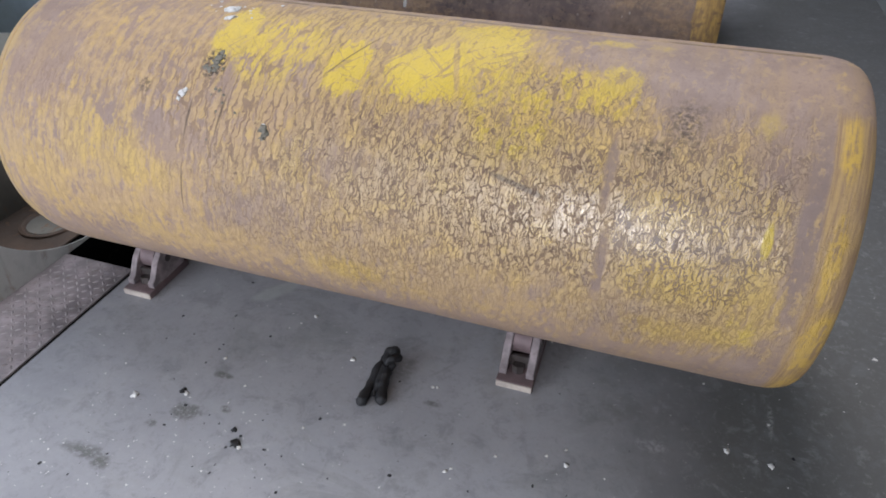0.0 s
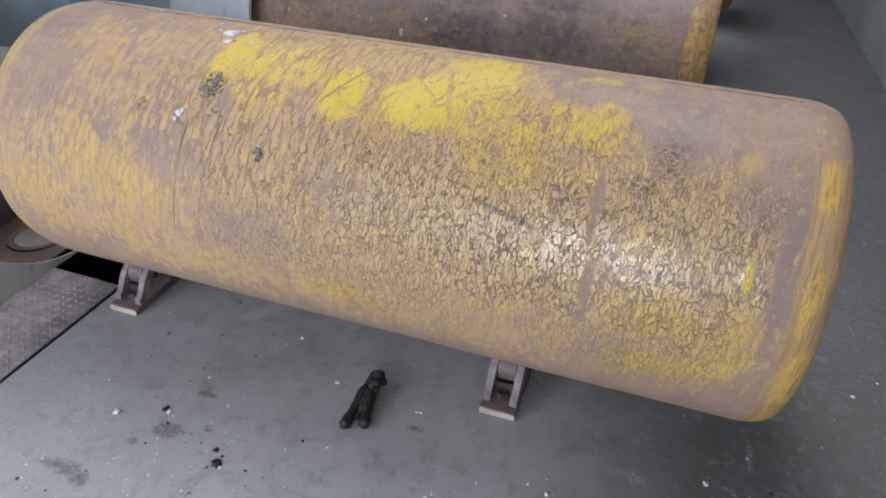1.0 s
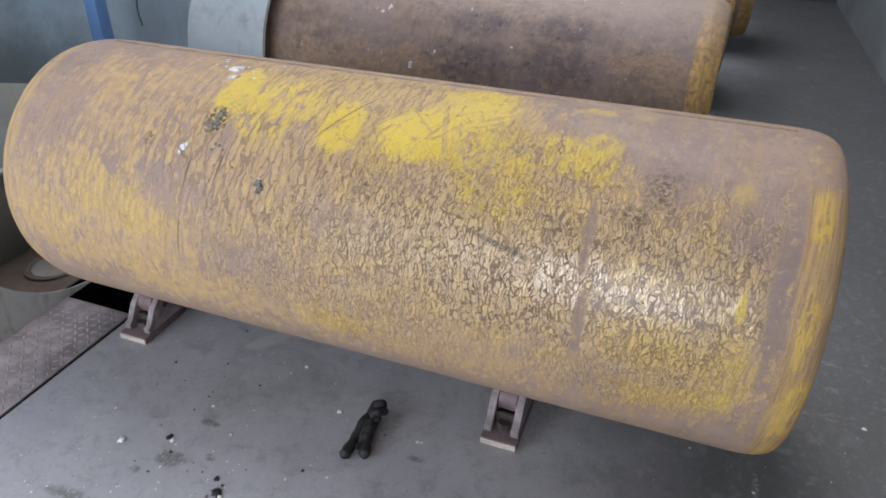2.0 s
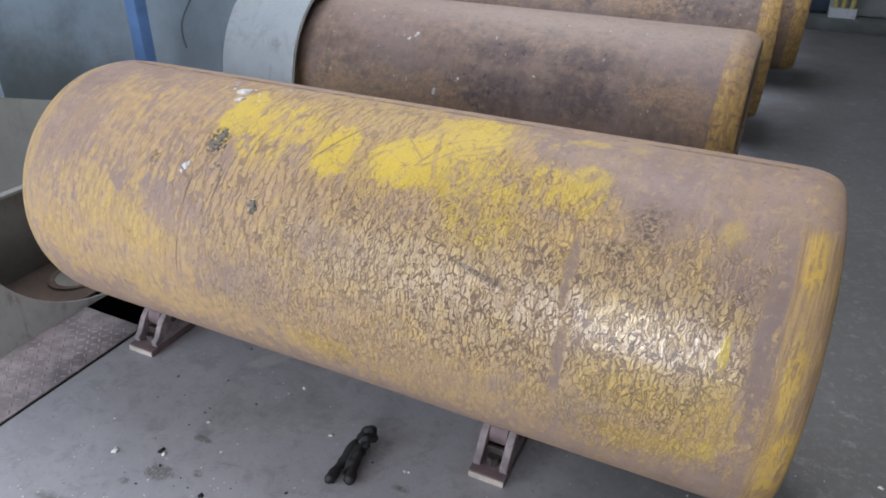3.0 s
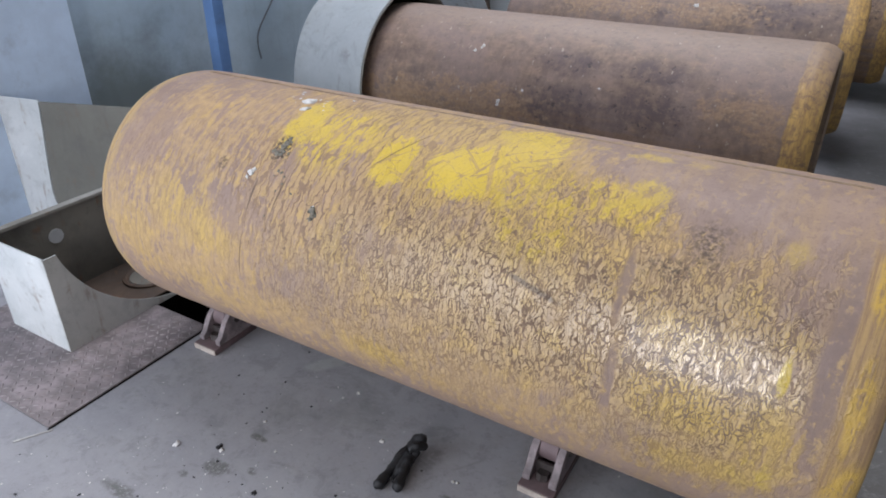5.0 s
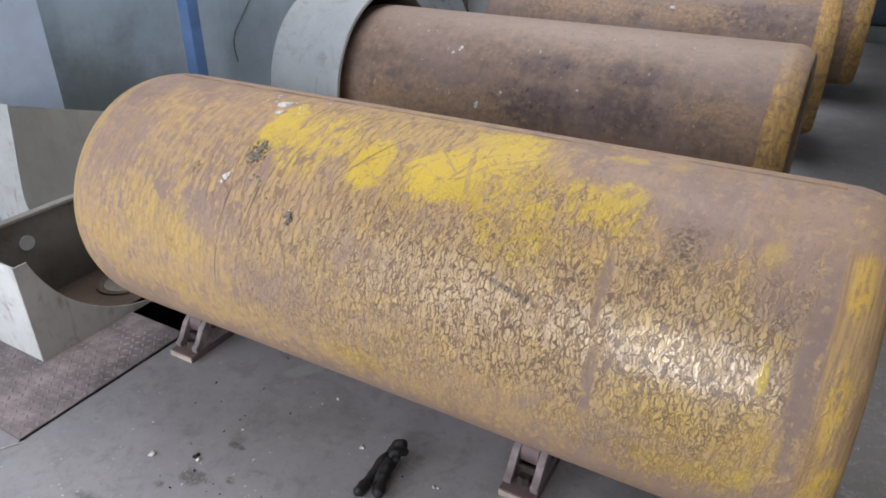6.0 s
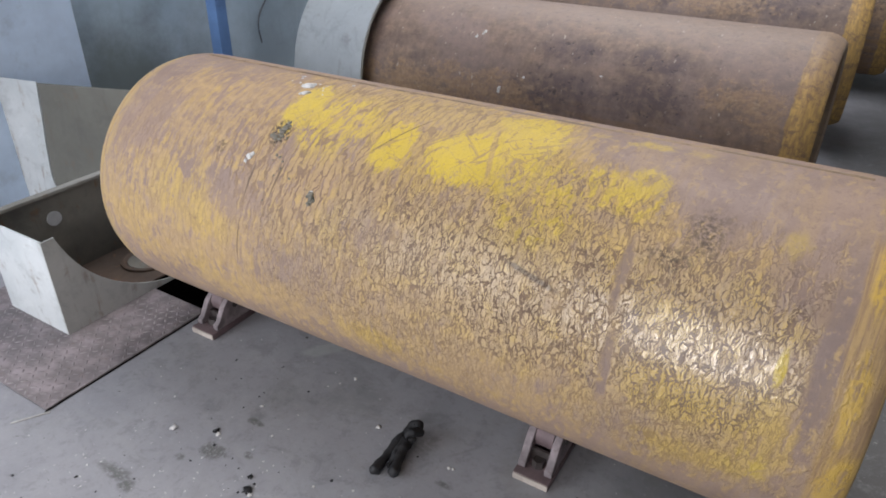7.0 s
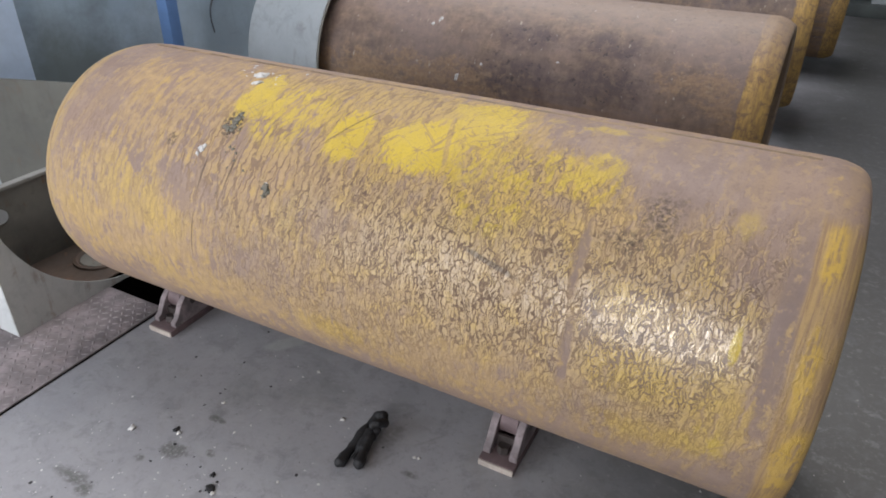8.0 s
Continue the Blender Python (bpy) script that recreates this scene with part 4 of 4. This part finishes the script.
# ---------------------------------------------------------------- posts and wall fittings
for py in (1.095, 2.65):
    post = thing("steel_post", pose(-2.35, py, 0), "blue painted square steel post", "post", "blue posts")
    part("column", box(-0.035, -0.035, 0.008, 0.035, 0.035, ROOF, 0.004), M_BLUE, post)
    part("foot_plate", box(-0.07, -0.07, 0, 0.07, 0.07, 0.009, 0.002), M_BLUE, post)
pipe = thing("dark_pipe", pose(-2.50, 3.44, 0), "dark vertical pipe on the wall", "pipe")
part("tube", rod((0, 0, 0), (0, 0, ROOF), 0.03, 16), M_DARKTRIM, pipe)

sign = thing("wall_sign", pose(LEFT + 0.012, 1.56, 0.95), "yellow board in a dark frame on the wall", "sign")
part("board", box(0, -0.43, 0, 0.01, 0.43, 0.5, 0.002), M_YELLOW, sign)
part("frame", box(-0.002, -0.445, -0.022, 0.016, 0.445, -0.0005, 0.002), M_DARKTRIM, sign, "dark frame bar")
part("frame", box(-0.002, -0.445, 0.0, 0.016, -0.4305, 0.5, 0.002), M_DARKTRIM, sign)
part("frame", box(-0.002, 0.4305, 0.0, 0.016, 0.445, 0.5, 0.002), M_DARKTRIM, sign)

cable = thing("hanging_cable", pose(LEFT, 1.55, 0), "thin dark cable hanging down the wall", "cable")
cp = arc_points([(0.02, 0.40, 2.6), (0.02, 0.30, 1.5), (0.02, 0.235, 0.95), (0.02, 0.195, 0.82), (0.02, 0.12, 0.73), (0.02, 0.02, 0.62), (0.02, -0.005, 0.54), (0.02, 0.008, 0.45)], 60)
part("cord", tube(cp, [0.0045] * 60, 8), M_CABLE, cable)

# ---------------------------------------------------------------- checker plate over the trench
plate = thing("checker_plate", pose(0, 0, 0), "mauve-grey steel checker plate over the trench", "floor plate")
part("sheet", box(-1.95, -0.745, 0.001, -1.2005, -0.155, 0.006, 0.001), M_PLATE, plate)
ribs = bmesh.new()
rib_rng = random.Random(3)
for i in range(29):
    for j in range(23):
        x, y = -1.938 + i * 0.0258 + rib_rng.uniform(-0.001, 0.001), -0.733 + j * 0.0256 + rib_rng.uniform(-0.001, 0.001)
        s = 1 if (i + j) % 2 else -1
        m = pose(x, y, 0.0066, 0, 0, 45 * s + rib_rng.uniform(-5, 5)) @ Matrix.Diagonal((rib_rng.uniform(0.9, 1.05), rib_rng.uniform(0.9, 1.2), rib_rng.uniform(0.55, 1.1), 1))
        a = [ribs.verts.new(m @ Vector(p)) for p in ((-0.012, 0, -0.001), (-0.006, -0.0036, -0.001), (0.006, -0.0036, -0.001), (0.012, 0, -0.001), (0.006, 0.0036, -0.001), (-0.006, 0.0036, -0.001), (-0.007, 0, 0.0022), (0.007, 0, 0.0022))]
        for q in ((0, 1, 6), (1, 2, 7, 6), (2, 3, 7), (3, 4, 7), (4, 5, 6, 7), (5, 0, 6)):
            ribs.faces.new([a[k] for k in q])
tagged(part("raised_ribs", ribs, M_RIB, plate), kind="stuff")
tagged(part("mortar_strip", box(-0.09, -0.003, 0.0005, 0.01, 0.003, 0.003, 0.001), M_MORTAR, None, "", pose(-1.19, -0.750, 0, 0, 0, 60)), "crumbled pale mortar strip at the plate's end", "mortar", kind="structure")
# a black strip on the floor stands in for the gap's shade
structure("gap_shade_strip", box(-1.2, -0.75, 0.0005, -1.1935, -0.155, 0.002), M_PITSHADE, "thin black strip painted as the shade in the plate's edge gap", "gap")


# ---------------------------------------------------------------- small things
def blob(r, squash=1.0, rough=0.3, freq=2.0, seed=0, sub=2):
    b = bmesh.new()
    bmesh.ops.create_icosphere(b, subdivisions=sub, radius=1.0)
    for v in b.verts:
        k = 1 + rough * noise.noise(v.co * freq + Vector((seed * 3.1, seed * 1.7, 0)))
        v.co = Vector((v.co.x * r * k, v.co.y * r * k, v.co.z * r * squash * k))
    return b


def on_shell(u, v, lift=0.0):
    """The pose on the main tonner's skin at u metres along, v metres round."""
    a = v / R
    nrm = Vector((0, -math.cos(a), math.sin(a)))
    m = Matrix.Translation(Vector((u, 0, ZC)) + nrm * (R + lift))
    return m @ nrm.to_track_quat("Z", "Y").to_matrix().to_4x4()


flakes = [(-0.722, 0.545, 0.015, M_WHITECHIP), (-0.712, 0.553, 0.009, M_WHITECHIP), (-0.733, 0.540, 0.008, M_WHITECHIP), (-0.700, 0.505, 0.010, M_WHITECHIP), (-0.711, 0.500, 0.007, M_WHITECHIP),
          (-0.692, 0.512, 0.005, M_WHITECHIP), (-0.727, 0.272, 0.009, M_WHITECHIP), (-0.721, 0.281, 0.006, M_WHITECHIP), (-0.735, 0.258, 0.005, M_WHITECHIP), (-0.503, 0.226, 0.006, M_WHITECHIP),
          (-0.500, 0.216, 0.012, M_CHIP), (-0.497, 0.208, 0.008, M_CHIP), (-0.503, 0.199, 0.007, M_CHIP)]
pick = random.Random(11)
for i in range(14):
    flakes.append((-0.72 + pick.uniform(-0.07, 0.11), 0.565 + pick.uniform(-0.06, 0.035), pick.uniform(0.002, 0.005), M_WHITECHIP))
for i in range(16):
    k = pick.gauss(0, 1)
    flakes.append((-0.668 + 0.010 * k + pick.gauss(0, 0.006), 0.352 + 0.022 * k + pick.gauss(0, 0.008), pick.uniform(0.003, 0.007), M_CHIP))
for i in range(9):
    flakes.append((-0.64 + pick.gauss(0, 0.03), 0.27 + pick.gauss(0, 0.04), pick.uniform(0.002, 0.004), M_CHIP))
for i, (u, v, r, mat) in enumerate(flakes):
    part("flake" if mat is M_WHITECHIP else "lump", blob(r, 0.28, 1.3, 2.6, i), mat, main, "", Matrix.Translation((0, 0, -ZC)) @ on_shell(u, v, 0.0))

for i, (u, ang, r) in enumerate(((-0.723, 13.2, 0.008), (-0.724, 11.0, 0.006), (-0.89, 43.5, 0.007), (-0.86, 48.0, 0.008), (-0.865, 46.0, 0.005), (-0.30, 30.0, 0.005), (-0.62, 22.0, 0.005))):
    w = radians(ang)
    up = Vector((0, -math.cos(w), math.sin(w)))
    m = Matrix.Translation(Vector((u, 0, 0)) + up * R) @ up.to_track_quat("Z", "Y").to_matrix().to_4x4()
    part("flake", blob(r, 0.25, 1.2, 2.4, i + 70), M_WHITECHIP, tonner_b, "", m)

for i, (u, v, r) in enumerate(((-0.322, 0.339, 0.012), (-0.312, 0.33, 0.007))):
    up = Vector((0, -math.cos(v / R), math.sin(v / R)))
    part("flake", blob(r, 0.25, 1.2, 2.4, i + 90), M_WHITECHIP, tonner_c, "", Matrix.Translation(Vector((u, 0, 0)) + up * R) @ up.to_track_quat("Z", "Y").to_matrix().to_4x4())

# crumpled black rubber glove on the floor
glove = thing("rubber_glove", pose(-0.258, -0.436, 0, 0, 0, 10) @ Matrix.Diagonal((0.84, 0.82, 0.88, 1)), "crumpled black rubber glove lying on the floor", "glove")


def finger(name, pts, radii):
    line = arc_points([(*p, ) for p in pts], 26)
    rs = [max(0.003, float(np.interp(i / 25, np.linspace(0, 1, len(radii)), radii))) for i in range(26)]
    part(name, tube(line, rs, 16, rough=0.004, freq=55.0), M_BLACK, glove)


finger("finger", [(-0.006, -0.014, 0.012), (-0.002, 0.006, 0.016), (0.006, 0.045, 0.020), (0.014, 0.085, 0.026), (0.024, 0.125, 0.034), (0.034, 0.165, 0.038)], [0.008, 0.019, 0.017, 0.013, 0.014, 0.017, 0.016, 0.008])
finger("finger", [(0.056, -0.002, 0.013), (0.055, 0.016, 0.017), (0.051, 0.055, 0.022), (0.049, 0.095, 0.028), (0.050, 0.135, 0.034)], [0.008, 0.018, 0.018, 0.014, 0.017, 0.018, 0.010])
finger("palm", [(0.026, 0.03, 0.012), (0.033, 0.07, 0.020), (0.040, 0.115, 0.026), (0.05, 0.16, 0.026)], [0.004, 0.012, 0.019, 0.024, 0.014])
loop = [(0.058 + 0.018 * math.cos(a), 0.168 + 0.024 * math.sin(a), 0.042 + 0.008 * math.sin(a + 0.6)) for a in [0.4 + i * 1.02 for i in range(6)]]
finger("cuff", loop, [0.010, 0.020, 0.020, 0.018, 0.019, 0.020, 0.010])
finger("thumb", [(0.046, 0.125, 0.055), (0.062, 0.145, 0.062), (0.078, 0.168, 0.050), (0.076, 0.185, 0.024)], [0.006, 0.013, 0.015, 0.014, 0.006])

# white specks and grit on the floor
rng = random.Random(5)
grit = bmesh.new()
for i in range(300):
    x, y = rng.uniform(-1.15, 1.5), rng.uniform(-1.1, 0.5) if rng.random() < 0.8 else rng.uniform(0.5, 2.5)
    s = rng.choice((0.001, 0.0013, 0.0016, 0.002, 0.003))
    g = bmesh.ops.create_icosphere(grit, subdivisions=1, radius=s, matrix=Matrix.Translation((x, y, s * 0.3)) @ Matrix.Diagonal((rng.uniform(0.7, 1.6), rng.uniform(0.7, 1.6), 0.4, 1)))
for i in range(170):
    x, y = rng.gauss(-0.65, 0.28), rng.gauss(-0.80, 0.16)
    q = rng.choice((0.0008, 0.0011, 0.0015, 0.002))
    bmesh.ops.create_icosphere(grit, subdivisions=1, radius=q, matrix=Matrix.Translation((x, y, q * 0.3)) @ Matrix.Diagonal((rng.uniform(0.7, 1.8), rng.uniform(0.7, 1.8), 0.4, 1)))
soot = bmesh.new()
for i in range(150):
    x, y = (rng.gauss(-0.6, 0.35), rng.gauss(-0.70, 0.2)) if i % 3 else (rng.uniform(-1.0, 1.4), rng.uniform(-1.0, 0.3))
    q = rng.choice((0.001, 0.0014, 0.002, 0.0032))
    bmesh.ops.create_icosphere(soot, subdivisions=1, radius=q, matrix=Matrix.Translation((x, y, q * 0.2)) @ Matrix.Diagonal((rng.uniform(0.7, 1.9), rng.uniform(0.7, 1.9), 0.3, 1)))
tagged(part("dark_grit", soot, M_BLACK), "dark crumbs of dirt scattered over the floor", "grit", kind="stuff")
tagged(part("floor_grit", grit, M_WHITECHIP), "tiny white specks scattered over the floor", "grit", kind="stuff")
for i, (x, y, r, mat) in enumerate(((-0.835, -0.598, 0.013, M_WHITECHIP), (-0.711, -0.551, 0.010, M_WHITECHIP), (-0.724, -0.545, 0.011, M_BLACK), (-0.688, -0.405, 0.006, M_WHITECHIP),
                                     (-0.531, -0.165, 0.007, M_WHITECHIP), (-0.484, -0.657, 0.009, M_WHITECHIP), (-0.498, -0.651, 0.015, M_BLACK), (-0.350, -0.296, 0.009, M_WHITECHIP),
                                     (-0.525, -0.615, 0.009, M_BLACK), (-0.58, -0.478, 0.005, M_WHITECHIP), (-0.107, -0.320, 0.006, M_WHITECHIP), (-0.095, -0.318, 0.005, M_WHITECHIP),
                                     (-0.367, -0.554, 0.005, M_WHITECHIP), (0.273, -0.453, 0.008, M_WHITECHIP), (0.265, -0.409, 0.005, M_WHITECHIP), (0.223, -0.441, 0.005, M_WHITECHIP),
                                     (0.109, -0.482, 0.005, M_WHITECHIP), (0.008, -0.561, 0.006, M_WHITECHIP), (0.018, -0.549, 0.005, M_WHITECHIP), (0.631, -0.287, 0.010, M_WHITECHIP),
                                     (0.731, -0.299, 0.010, M_WHITECHIP), (0.73, -0.17, 0.005, M_WHITECHIP), (1.02, 0.172, 0.008, M_WHITECHIP), (1.097, 0.257, 0.006, M_WHITECHIP))):
    tagged(part("floor_flake", blob(r * 0.75, 0.35, 1.3, 2.4, i + 40), mat, None, "", pose(x, y, r * 0.12)), "small white flaked chip lying on the concrete floor" if mat is M_WHITECHIP else "small black crumb lying on the concrete floor", "chip", "chips on the floor")

# far end: kerb, rack and rail
structure("kerb", box(-0.6, 6.70, 0, RIGHT, 7.0, 0.12, 0.01), M_KERB, "low dark grey-green kerb at the far end", "kerb")
rack = thing("storage_rack", pose(0.9, 7.0, 0.12), "dim storage rack with a dark blue panel at the far end", "rack")
part("panel", box(-0.5, 0.05, 0.02, 0.08, 0.09, 0.28, 0.004), M_NAVY, rack, "dark blue panel")
part("panel_frame", box(0.081, 0.04, 0.0, 0.14, 0.10, 0.30, 0.004), M_GREYSHEET, rack)
part("panel_frame", box(-0.5, 0.04, 0.281, 0.08, 0.10, 0.31, 0.004), M_GREYSHEET, rack)
part("shelf", box(-0.6, 0.03, 0.311, 0.7, 0.40, 0.335, 0.004), M_GREYSHEET, rack)
part("side_panel", box(0.141, 0.05, 0.0, 0.7, 0.09, 0.31, 0.004), M_GREYWALL, rack)
sack = tagged(part("black_sack", blob(0.28, 0.36, 0.5, 1.6, 7, 3), M_BLACK, None, "", pose(0.95, 7.2, 0.545)), "slack black sack lying on the rack's shelf", "sack")
rail = thing("guard_rail", pose(1.10, 6.85, 0.12), "yellow painted guard rail standing on the kerb", "rail")
for px in (-0.07, 0.0, 0.08):
    part("rail_post", rod((px, 0, 0.02), (px + 0.02, 0, 1.1), 0.022, 12), M_RAIL, rail)
part("rail_base", prism([(-0.05, 0.0), (0.05, 0.0), (0.03, 0.09), (-0.03, 0.09)], -0.12, 0.13), M_GALV, rail, "pale tapered foot")
part("rail_bar", box(-1.6, -0.02, 0.50, 0.2, 0.02, 0.54, 0.004), M_RAIL, rail)
